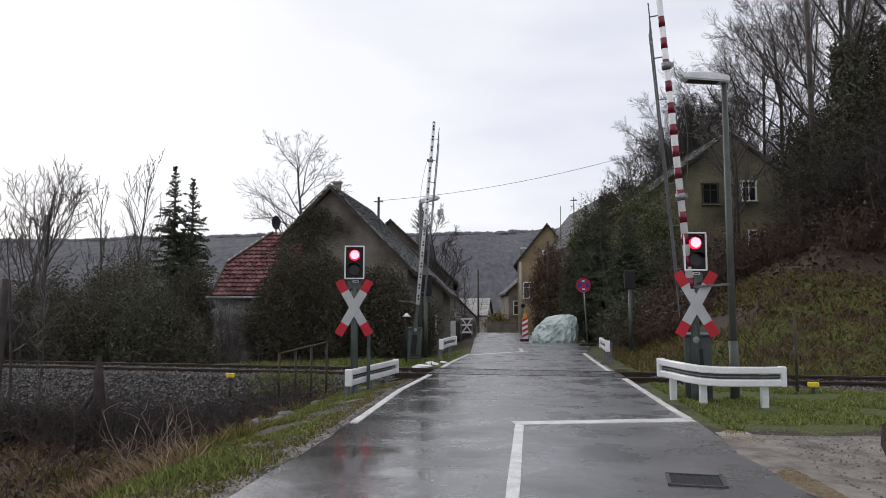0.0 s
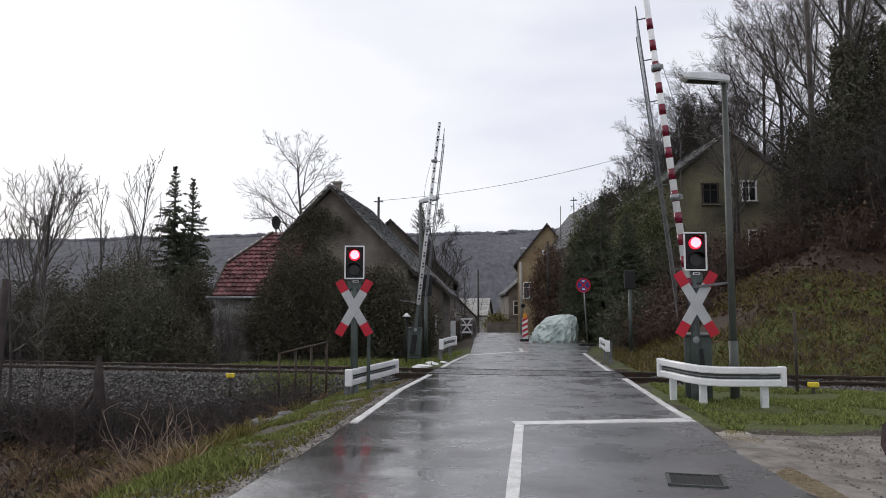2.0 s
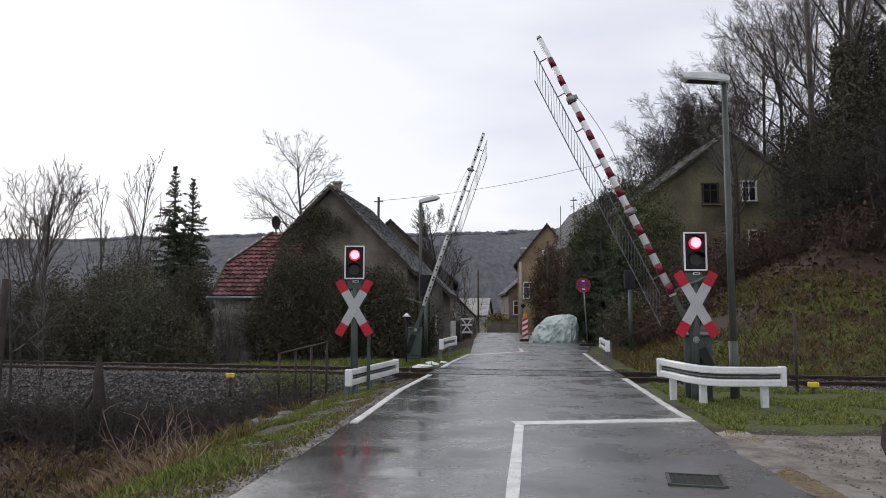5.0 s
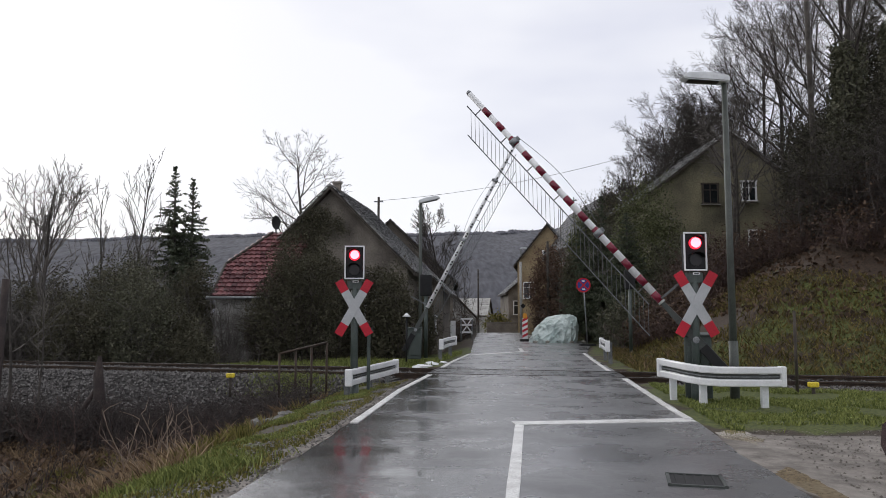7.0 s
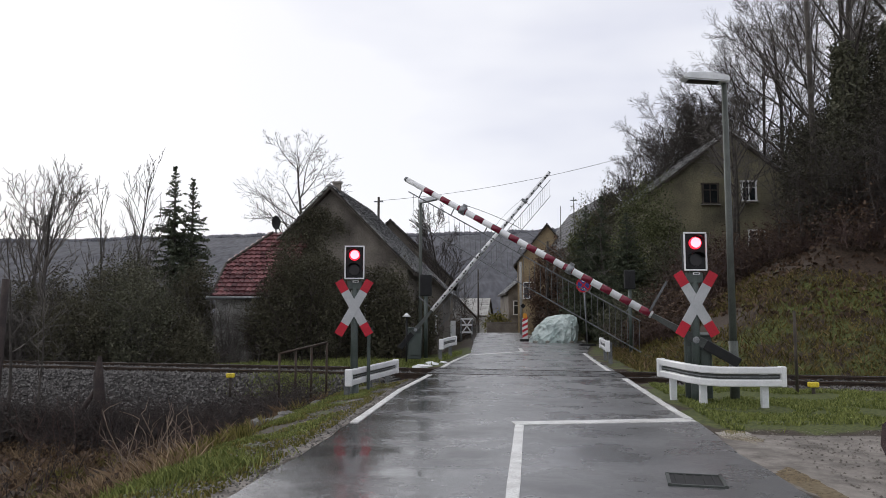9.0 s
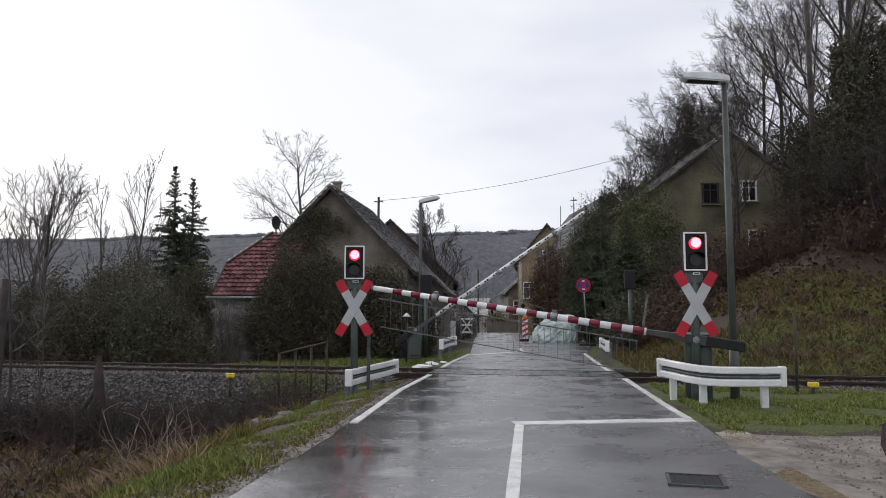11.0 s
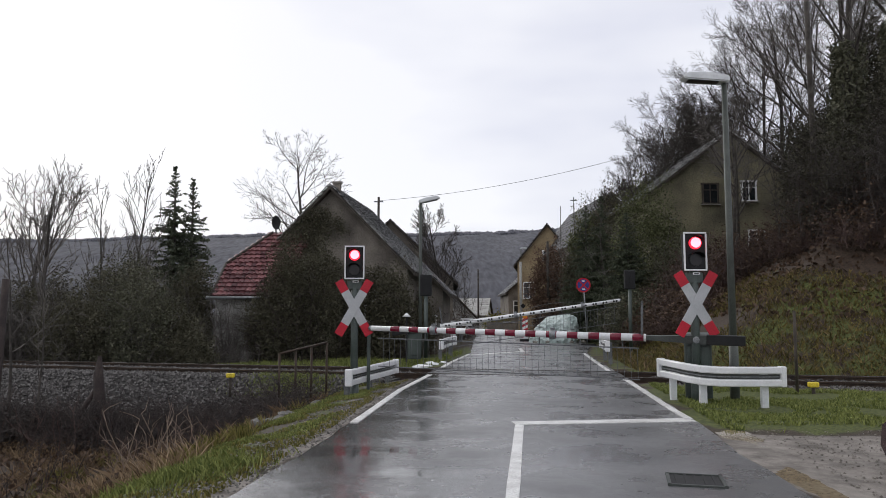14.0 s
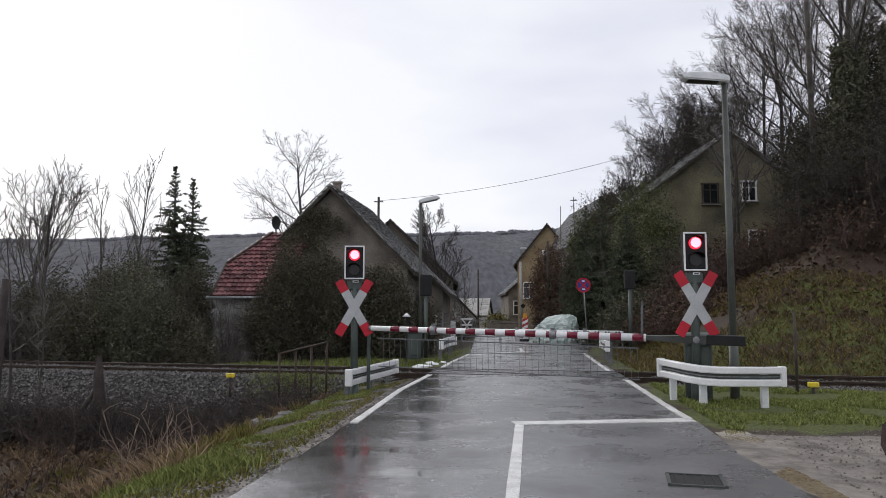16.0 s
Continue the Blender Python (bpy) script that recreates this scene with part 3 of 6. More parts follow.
def barrier(origin, yaw, lean, side, length, bands, group_label, far_side=False):
    """A barrier drive with its boom along local x. Returns the boom, its hanging rods and the lower skirt rail."""
    a, b = radians(yaw), radians(lean)
    fw = Vector((math.sin(a), math.cos(a), 0))
    h = Vector((-math.cos(a), math.sin(a), 0)) * side
    u = Vector((0, 0, 1)) * math.cos(b) - fw * math.sin(b)
    n = u.cross(h)
    m = Matrix(((h.x, n.x, u.x, origin[0]), (h.y, n.y, u.y, origin[1]), (h.z, n.z, u.z, origin[2]), (0, 0, 0, 1)))
    t = thing("barrier", m, group_label, "level crossing barrier", "crossing barriers")
    front = 1 if n.y < 0 else -1
    z0 = -origin[2]
    back = -front * 0.05
    housing = part("drive_housing", bm_box((-0.02, front * -0.24, z0 / 2 + 0.02), (0.40, 0.34, -z0 + 0.04), bevel=0.02), GREEN, t, "grey-green sheet steel drive housing")
    part("housing_lid", bm_box((-0.02, front * -0.24, 0.055), (0.44, 0.38, 0.03), bevel=0.008), GREEN, housing)
    part("housing_door", bm_box((-0.02, front * -0.05, z0 / 2), (0.32, 0.02, -z0 * 0.75), bevel=0.006), GREEN, housing)
    part("shaft", bm_tube((0, front * -0.3, 0), (0, front * 0.10, 0), 0.05, n=14), GALV, t)
    boom = part("boom", bm_tube((0.74, 0, 0), (length, 0, 0), 0.064 if far_side else 0.059, 0.050 if far_side else 0.046, 16), WHITE, t, "white boom with red bands" if not far_side else "white boom with dark rivet pairs")
    arm = bmesh.new()
    prism(arm, [(-0.15, -0.07), (0.12, -0.06), (0.78, -0.03), (0.78, 0.03), (0.12, 0.06), (-0.15, 0.07)], 0.10, Matrix.Translation((0, -0.05, 0)))
    part("arm", arm, ARM_GREEN, boom, "grey-green steel boom arm")
    part("counterweight", bm_box((-0.42, 0, 0), (0.55, 0.12, 0.15), bevel=0.01), BLACK, boom, "black counterweight")
    part("tip_cap", bm_tube((length, 0, 0), (length + 0.05, 0, 0), 0.047, 0.035, 14), GALV, boom)
    if not far_side:
        step = (length - 0.77) / (bands + 0.6)
        for k in range(bands):
            x0 = 0.775 + k * step
            r0, r1 = [0.0602 - 0.013 * (x - 0.72) / (length - 0.72) for x in (x0, x0 + step * 0.5)]
            part("red_band", bm_tube((x0, 0, 0), (x0 + step * 0.5, 0, 0), r0, r1, 16), BAND_RED, boom)
    else:
        for k in range(bands):
            x0 = 0.95 + k * (length - 1.1) / (bands - 1)
            for s in (-0.045, 0.045):
                part("rivet", bm_tube((x0 + s, front * 0.03, -0.004), (x0 + s, front * 0.068, -0.004), 0.030, 0.028, 10), BLACK, boom)
    for x in ((length - 1.15), (length - 3.2)):
        c = bmesh.new()
        tube(c, (x - 0.05, 0, 0), (x + 0.05, 0, 0), 0.075, n=14)
        box(c, (x, 0, 0.085), (0.07, 0.05, 0.05))
        part("clamp", c, GALV, boom)
    x0, x1 = 0.85, length - 0.12
    part("skirt_rail", bm_box(((x0 + x1) / 2, 0, -0.17), (x1 - x0, 0.016, 0.018)), SKIRT, boom, "upper skirt rail")
    hangers = np.arange(x0 + 0.25, x1, 0.66)
    for x in hangers:
        part("hanger", bm_tube((x, 0, -0.03), (x, 0, -0.17), 0.010, n=6), SKIRT, boom)
    part("stay_post", bm_box((0.80, front * 0.03, 0.28), (0.035, 0.03, 0.58)), SKIRT, boom)
    wire = bmesh.new()
    pts = [(length - 1.15, 0, 0.10)] + [(length - 1.15 - 1.9 * k / 8, 0, 0.10 + 0.10 * math.sin(math.pi * k / 8)) for k in range(1, 9)]
    for p, q in zip(pts, pts[1:]):
        tube(wire, p, q, 0.005, n=5)
    part("wire", wire, SKIRT, boom)
    rods = []
    shared = bpy.data.meshes.new("rod")
    bm = bm_tube((0, 0, 0), (0, 0, -ROD), 0.0038, n=5)
    bm.to_mesh(shared)
    bm.free()
    shared.materials.append(SKIRT)
    for x in np.arange(x0 + 0.02, x1, 0.105):
        ob = new("rod", shared)
        ob.parent = boom
        rods.append((ob, x))
    low = part("lower_skirt_rail", bm_box((0, 0, 0), (x1 - x0, 0.014, 0.016)), SKIRT, boom, "lower skirt rail")
    return boom, rods, low, (x0 + x1) / 2


NEAR = barrier((3.87, 11.3, 0.91), 18.4, 4.1, 1, 5.40, 13, "red and white barrier closing over the lane, with rod skirt")
FAR = barrier((-0.81, 21.6, 0.85), -5.0, 0.0, -1, 6.20, 17, "white barrier with dark rivets beyond the track, with rod skirt", True)


def rest_post(x, y, z0, h, label):
    t = thing("boom_rest", pose(x, y, z0), label, "post")
    part("post", bm_box((0, 0, h / 2), (0.06, 0.06, h), bevel=0.006), GREEN, t)
    part("fork", prism(bmesh.new(), [(-0.08, h), (0.08, h), (0.08, h + 0.12), (0.05, h + 0.12), (0.04, h + 0.03), (-0.04, h + 0.03), (-0.05, h + 0.12), (-0.08, h + 0.12)], 0.03, Matrix.Translation((0, -0.015, 0))), GREEN, t)


rest_post(-1.35, 13.45, -0.15, 1.10, "grey-green rest post under the boom's tip")


# ---- guard rails ----
def guard_rail(path, top, posts, ground, label, ends=True):
    """A white steel beam with a pressed groove, swept along a path, on short posts."""
    t = thing("guard_rail", pose(path[0][0], path[0][1], ground), label, "guard rail", "guard rails")
    o = Vector((path[0][0], path[0][1], ground))
    # The groove's shade is painted: a dark strip between the white rails.
    bands = ((0.0, -0.108, 0.05, WHITE, "rail_bar", "white upper or lower steel rail"), (-0.178, -0.285, 0.05, WHITE, "rail_bar", "white upper or lower steel rail"), (-0.111, -0.175, 0.004, ARM_GREEN, "groove_shade", "dark strip that paints the groove's shade between the rails"), (-0.136, -0.154, 0.02, GALV, "rib", "narrow bare steel rib in the groove"))
    for zt0, zb0, proud, material, name, text in bands:
        lip = min(0.02, (zt0 - zb0) * 0.3)
        prof = [(0.0, zt0), (proud * 0.8, zt0 - lip * 0.3), (proud, zt0 - lip), (proud, zb0 + lip), (proud * 0.8, zb0 + lip * 0.3), (0.0, zb0)]
        bm = bmesh.new()
        rings = []
        for i, p in enumerate(path):
            a, b = path[max(0, i - 1)], path[min(len(path) - 1, i + 1)]
            d = Vector((b[0] - a[0], b[1] - a[1], 0)).normalized()
            out = Vector((d.y, -d.x, 0))
            zt = p[2] if len(p) > 2 else top
            rings.append([bm.verts.new(Vector((p[0], p[1], zt + dz)) - o + out * w) for w, dz in prof])
        for r0, r1 in zip(rings, rings[1:]):
            for k in range(len(prof)):
                q = (k + 1) % len(prof)
                bm.faces.new((r0[k], r0[q], r1[q], r1[k]))
        for r in (rings[0], rings[-1]):
            bm.faces.new(r)
        bmesh.ops.recalc_face_normals(bm, faces=bm.faces[:])
        part(name, bm, material, t, text)
    if ends:
        for p, q in ((path[0], path[1]), (path[-1], path[-2])):
            d = (Vector((q[0], q[1], 0)) - Vector((p[0], p[1], 0))).normalized()
            zt = p[2] if len(p) > 2 else top
            m = Matrix.Translation(Vector((p[0], p[1], zt - 0.142)) - o) @ Vector((d.x, d.y, 0)).to_track_quat("X", "Z").to_matrix().to_4x4()
            part("end_cap", bm_box((0.03, 0, 0), (0.08, 0.13, 0.295), m=m, bevel=0.02), WHITE, t, "white rounded end cap")
    for x, y in posts:
        part("post", bm_box((x - o.x, y - o.y, (top - 0.06 - ground) / 2 - 0.05), (0.10, 0.07, top - 0.06 - ground + 0.1), bevel=0.006), LANTERN if ground == -0.02 else SKIRT, t, "steel post")
    return t


guard_rail([(3.44, 11.75, 0.60), (3.52, 11.3, 0.59), (3.60, 10.92, 0.575), (3.72, 10.70, 0.56), (3.94, 10.58, 0.55), (4.2, 10.55, 0.55), (4.6, 10.6, 0.545), (4.89, 10.65, 0.545)], 0.57, [(3.56, 11.5), (3.76, 10.76), (4.62, 10.70)], -0.02, "white curved guard rail round the signal and barrier drive")
guard_rail([(-1.62, 12.7, 0.35), (-1.3, 14.1, 0.355), (-0.98, 15.5, 0.36)], 0.36, [(-1.66, 12.85), (-1.39, 14.1), (-1.13, 15.2)], -0.30, "short white guard rail along the lane before the track")
guard_rail([(-0.05, 20.9, 0.60), (0.15, 22.2, 0.62), (0.38, 23.4, 0.62)], 0.61, [(-0.08, 21.1), (0.22, 22.9)], -0.05, "short white guard rail beyond the track")
guard_rail([(4.62, 21.6, 0.62), (4.36, 19.6, 0.60)], 0.61, [(4.47, 19.8), (4.67, 21.3)], -0.03, "short white guard rail beyond the track")


# ---- street lamps, signs, posts ----
def street_lamp(x, y, z0, top, reach, width, label, tilt=0.0):
    t = thing("street_lamp", pose(x, y, z0), label, "street lamp", "street lamps")
    part("pole", bm_tube((0, 0, -0.1), (0, 0, top - z0), 0.062, 0.045, 14), POLE, t)
    part("pole_base", bm_tube((0, 0, -0.1), (0, 0, 0.9), 0.075, 0.072, 14), POLE, t)
    head = bmesh.new()
    s = 1 if reach > 0 else -1
    w = abs(reach)
    outline = [(-0.06, -0.05), (w * 0.9, -0.035), (w, -0.005), (w * 0.86, 0.085), (w * 0.3, 0.095), (-0.06, 0.06)]
    tip = Matrix.Translation((0, 0, top - z0)) @ Matrix.Rotation(radians(-tilt * s), 4, "Y")
    prism(head, [(px * s, pz) for px, pz in outline], width, tip @ Matrix.Translation((0, -width / 2, 0)))
    bmesh.ops.bevel(head, geom=head.edges[:], offset=0.02, segments=2, affect="EDGES")
    h = part("lantern", head, LANTERN, t, "flat grey lantern housing, paled for reflected sky")
    part("lantern_glass", bm_box((s * w * 0.5, 0, -0.045), (w * 0.7, width * 0.7, 0.025), m=tip, bevel=0.008), LENS_DARK, h, "dull lamp cover")
    return t


street_lamp(4.63, 11.8, -0.03, 5.13, -0.72, 0.24, "grey-green lamp post with flat lantern beside the crossing signal", 3)
street_lamp(-0.74, 24.0, 0.0, 5.00, 0.66, 0.24, "grey-green lamp post with flat lantern beyond the track", 12)
street_lamp(6.6, 62.0, -0.3, 6.9, 1.3, 0.35, "far lamp post with flat lantern in the village")


def no_stopping_sign(x, y):
    t = thing("traffic_sign", pose(x, y, 0, 0, 0, 4), "round blue no-stopping sign with red ring on a leaning steel pole", "traffic sign")
    part("pole", bm_tube((0.14, 0, 0), (0, 0, 2.85), 0.03, n=10), GALV, t)
    part("foot_plate", bm_box((0.14, 0, 0.04), (0.62, 0.4, 0.09), bevel=0.015), BLACK, t, "black rubber foot plate")
    disc = part("disc", bm_tube((-0.01, -0.045, 2.54), (-0.01, -0.035, 2.54), 0.31, n=36), RED, t, "red sign disc")
    part("blue_field", bm_tube((-0.01, -0.050, 2.54), (-0.01, -0.046, 2.54), 0.245, n=36), BLUE, disc, "blue field")
    for s in (1, -1):
        m = Matrix.Translation((-0.01, -0.053 - 0.003 * (s > 0), 2.54)) @ Matrix.Rotation(radians(45 * s), 4, "Y")
        part("red_bar", bm_box((0, 0, 0), (0.06, 0.004, 0.50), m=m), RED, disc, "red diagonal bar")
    for dx, dz, w, hh in ((0.0, 0.17, 0.14, 0.05), (0.02, -0.17, 0.15, 0.05)):
        part("arrow", prism(bmesh.new(), [(-w / 2, -hh / 2), (w / 4, -hh / 2), (w / 2, 0), (w / 4, hh / 2), (-w / 2, hh / 2)], 0.003, Matrix.Translation((dx - 0.01, -0.060, 2.54 + dz))), WHITE, disc, "white arrow")


no_stopping_sign(5.92, 31.0)


def beacon(x, y, z, lamp, label):
    t = thing("warning_beacon", pose(x, y, z, 0, 0, 3), label, "warning beacon", "road work beacons")
    part("foot", bm_box((0, 0, 0.05), (0.5, 0.3, 0.1), bevel=0.02), BLACK, t)
    board = part("board", bm_box((0, 0, 0.62), (0.27, 0.05, 1.02), bevel=0.015), WHITE, t, "white board with red diagonal stripes")
    for k in range(4):
        z0 = 0.16 + k * 0.26
        part("red_stripe", prism(bmesh.new(), [(-0.13, z0), (0.13, z0 + 0.14), (0.13, z0 + 0.26), (-0.13, z0 + 0.12)], 0.004, Matrix.Translation((0, -0.031, 0))), RED, board)
    if lamp:
        part("lamp", bm_tube((0, -0.03, 1.28), (0, 0.05, 1.28), 0.10, n=18), ORANGE, t, "orange warning lamp")
        part("lamp_case", bm_box((0, 0.01, 1.18), (0.2, 0.1, 0.14), bevel=0.02), ORANGE, t)


beacon(4.05, 36.5, 0, True, "red and white warning beacon with an orange lamp")


def post(name, x, y, z0, h, r, material, label, category, lean=0.0):
    t = thing(name, pose(x, y, z0, 0, lean, 0), label, category)
    part("shaft", bm_tube((0, 0, -0.2), (0, 0, h), r, r * 0.85, 8), material, t)
    return t


def marker(x, y, z0, label):
    t = thing("track_marker", pose(x, y, z0), label, "track marker")
    part("stake", bm_tube((0, 0, -0.1), (0, 0, 0.30), 0.03, n=8), WOOD, t)
    part("cap", bm_box((0, 0, 0.33), (0.17, 0.10, 0.09), bevel=0.02), YELLOW, t, "yellow painted cap")


marker(-4.35, 15.2, -0.28, "pale stake with yellow cap beside the rail")
marker(6.25, 12.55, -0.22, "pale stake with yellow cap beside the rail")
post("fence_post", 6.0, 12.6, -0.03, 1.38, 0.03, WOOD, "thin dark post on the grass by the track", "post")


def pipe_railing():
    t = thing("railing", pose(-3.0, 13.6, -0.35), "rusty pipe railing over the culvert beside the track", "railing")
    a, b = Vector((0, 0, 0)), Vector((0.74, 0.8, 0.18))
    for k in range(4):
        p = a.lerp(b, k / 3)
        part("upright", bm_tube(Vector((p.x, p.y, -0.3)), p + Vector((0, 0, 0.92)), 0.022, n=8), RAIL_STEEL, t)
    part("rail_bar", bm_tube(a + Vector((0, 0, 0.92)), b + Vector((0, 0, 0.92)), 0.022, n=8), RAIL_STEEL, t)


pipe_railing()


def gully():
    t = thing("drain_grate", pose(1.945, 5.79, 0.004, 0, 0, -14), "sunken iron drain grate in the wet road", "drain grate")
    f = bmesh.new()
    for c, s in (((0, 0.20, 0.007), (0.43, 0.025, 0.022)), ((0, -0.20, 0.007), (0.43, 0.025, 0.022)), ((0.20, 0, 0.007), (0.025, 0.43, 0.022)), ((-0.20, 0, 0.007), (0.025, 0.43, 0.022))):
        box(f, c, s)
    part("frame", f, ARM_GREEN, t)
    # Flat black slab and black bars paint the dark of a recess.
    part("pit_shade", bm_box((0, 0, 0.004), (0.38, 0.38, 0.008)), BLACK, t)
    for k in range(5):
        part("bar", bm_box((-0.14 + k * 0.07, 0, 0.010), (0.02, 0.38, 0.008)), BLACK, t)


gully()


# ---- tarpaulin heap ----
def tarp_heap():
    rows, cols = 60, 120
    verts, faces = [], []

    def crease(v):
        return 1 - 2 * abs(noise.noise(v))

    for j in range(rows + 1):
        f = j / rows
        for i in range(cols):
            a = 2 * math.pi * i / cols
            c, s = math.cos(a), math.sin(a)
            r = math.cos(f * math.pi / 2) ** 0.6
            w = Vector((c * r * 1.6, s * r * 1.6, f * 1.5))
            fold = 0.14 * crease(w * 1.3) + 0.11 * crease(w * 3.1 + Vector((7, 0, 0))) + 0.06 * crease(w * 7)
            fold *= 0.35 + 0.65 * (1 - f)
            px = c * r * (1.12 if c < 0 else 0.72) * (1 + fold) + 0.42 * math.sin(f * math.pi / 2)
            lift = 1.30 * math.sin(f * math.pi / 2) ** 0.95
            verts.append((px, s * 1.25 * r * (1 + fold), max(-0.02, lift * (1 + 0.5 * fold) - 0.05)))
    for j in range(rows):
        for i in range(cols):
            k = (i + 1) % cols
            faces.append((j * cols + i, j * cols + k, (j + 1) * cols + k, (j + 1) * cols + i))
    t = thing("covered_heap", pose(5.45, 35.3, 0), "heap under a crumpled pale green tarpaulin at the roadside", "tarpaulin heap")
    mesh_part("tarpaulin", raw("tarpaulin", verts, faces, False), TARP, t)
    rng = random.Random(5)
    for k in range(5):
        bm = bmesh.new()
        bmesh.ops.create_icosphere(bm, subdivisions=1, radius=0.11)
        for v in bm.verts:
            v.co = v.co * rng.uniform(0.75, 1.2)
            v.co.z *= 0.7
        part("weight_stone", bm, RUBBLE, t, "stone holding the tarpaulin down", pose(-1.2 + 0.55 * k, -1.28 - 0.08 * (k % 2), 0.06))


tarp_heap()


# ---- houses ----
def tile_roof(bm, a, b, c, d, rows, cols, thick=0.05, jitter=0.012, seed=1):
    """Overlapping tiles on the slope with eave a to b and ridge d to c."""
    rng = random.Random(seed)
    a, b, c, d = map(Vector, (a, b, c, d))
    nrm = (b - a).cross(d - a).normalized()
    if nrm.z < 0:
        nrm = -nrm
    for j in range(rows):
        for i in range(cols):
            u0, u1 = (i + 0.03) / cols, (i + 0.97) / cols
            v0, v1 = j / rows, min(1.0, (j + 1.12) / rows)
            at = lambda u, v: a.lerp(b, u).lerp(d.lerp(c, u), v)
            lo, hi = thick + rng.uniform(0, jitter), 0.012 + rng.uniform(0, jitter)
            p = [at(u0, v0) + nrm * lo, at(u1, v0) + nrm * lo, at(u1, v1) + nrm * hi, at(u0, v1) + nrm * hi]
            q = [at(u0, v0), at(u1, v0)]
            top = [bm.verts.new(w) for w in p]
            bot = [bm.verts.new(w) for w in q]
            bm.faces.new(top)
            bm.faces.new((bot[0], bot[1], top[1], top[0]))
            bm.faces.new((bot[0], top[0], top[3]))
            bm.faces.new((bot[1], top[2], top[1]))
    return bm


def window(parent, m, w, h, frame_mat, shutters=False):
    """A window set into a wall that faces local -y."""
    win = part("window", bm_box((0, 0.02, 0), (w, 0.03, h), m=m), GLASS, parent, "dark glazed window")
    f = bmesh.new()
    for c, s in (((0, -0.01, h / 2), (w + 0.16, 0.09, 0.08)), ((0, -0.01, -h / 2), (w + 0.16, 0.09, 0.08)), ((w / 2, -0.01, 0), (0.08, 0.09, h)), ((-w / 2, -0.01, 0), (0.08, 0.09, h)), ((0, -0.005, 0), (0.05, 0.05, h)), ((0, -0.005, h * 0.18), (w, 0.05, 0.04))):
        box(f, c, s, m=m)
    part("window_frame", f, frame_mat, win, "painted window frame")
    part("sill", bm_box((0, -0.07, -h / 2 - 0.06), (w + 0.2, 0.18, 0.05), m=m), RUBBLE, win)


def gable_house(m, width, depth, eave, ridge, wall_mat, roof_mat, label, windows=(), chimney=None, tiles=(18, 26), over=0.3, frame_mat=None):
    """A house whose gable faces local -y, its ground at z 0 and its ridge along y."""
    t = thing("house", m, label, "house", "village houses")
    w = width / 2
    bm = bmesh.new()
    prism(bm, [(-w, -1.2), (w, -1.2), (w, eave), (0, ridge - 0.1), (-w, eave)], depth)
    part("wall", bm, wall_mat, t)
    slope = (ridge - eave) / w
    for s, seed in ((1, 3), (-1, 8)):
        e = Vector((s * (w + over), -over, eave - slope * over))
        f = Vector((s * (w + over), depth + over, eave - slope * over))
        r0, r1 = Vector((0, -over, ridge)), Vector((0, depth + over, ridge))
        bm = bmesh.new()
        tile_roof(bm, e, f, r1, r0, tiles[0], tiles[1], seed=seed)
        roof = part("roof", bm, roof_mat, t, "weathered tiled roof slope")
        deck = bmesh.new()
        q = [e, f, r1, r0]
        vs = [deck.verts.new(v - Vector((0, 0, 0.03))) for v in q] + [deck.verts.new(v - Vector((0, 0, 0.14))) for v in q]
        for k in ((0, 1, 2, 3), (4, 5, 6, 7), (0, 1, 5, 4), (1, 2, 6, 5), (2, 3, 7, 6), (3, 0, 4, 7)):
            deck.faces.new([vs[i] for i in k])
        bmesh.ops.recalc_face_normals(deck, faces=deck.faces[:])
        part("roof_deck", deck, WOOD, roof, "dark wooden roof deck and verge boards")
    ridge_bm = bmesh.new()
    n = max(4, int(depth / 0.4))
    for k in range(n):
        y0 = -over + (depth + 2 * over) * k / n
        tube(ridge_bm, (0, y0, ridge - 0.01), (0, y0 + (depth + 2 * over) / n * 0.97, ridge), 0.06, 0.07, 7)
    part("ridge_tiles", ridge_bm, roof_mat, t)
    if chimney:
        cx, cy, cz, cw = chimney
        ch = bm_box((cx, cy, cz - 0.7), (cw, cw, 1.6))
        box(ch, (cx, cy, cz + 0.12), (cw + 0.06, cw + 0.06, 0.08))
        part("chimney", ch, RENDER_GREY, t, "stained chimney stack")
    for x, z, ww, hh in windows:
        window(t, Matrix.Translation((x, -0.03, z)), ww, hh, frame_mat or WHITE)
    return t


gable_house(pose(-4.12, 27, -0.3, 0, 0, -7), 5.7, 6.5, 3.45, 6.35, RENDER_GREY, ROOF_DARK, "old gabled house with stained grey render, half hidden by ivy", [(1.7, 1.9, 0.75, 1.05)], (0.03, 0.6, 6.46, 0.25), (34, 46))
gable_house(pose(-2.95, 41, -0.3, 0, 0, 0), 7.0, 9, 3.6, 6.9, RENDER_GREY, ROOF_SLATE, "dark gabled house behind the first one", [(1.5, 2.2, 0.9, 1.2)], None, (16, 24))
gable_house(pose(-1.2, 31.5, -0.2, 0, 0, -4), 2.4, 5, 2.7, 3.9, RENDER_GREY, ROOF_DARK, "low grey shed with a shallow gable beside the lane", [(0.6, 1.1, 0.6, 0.7)], None, (8, 14))
gable_house(pose(8.55, 60, -0.3, 0, 0, -8), 4.9, 12, 6.0, 9.05, RENDER_YELLOW, ROOF_SLATE, "tall yellow-rendered gabled house at the bend", [(-1.5, 3.6, 0.9, 1.3), (0.9, 3.6, 0.9, 1.3), (0, 6.4, 0.7, 0.9)], None, (12, 20))
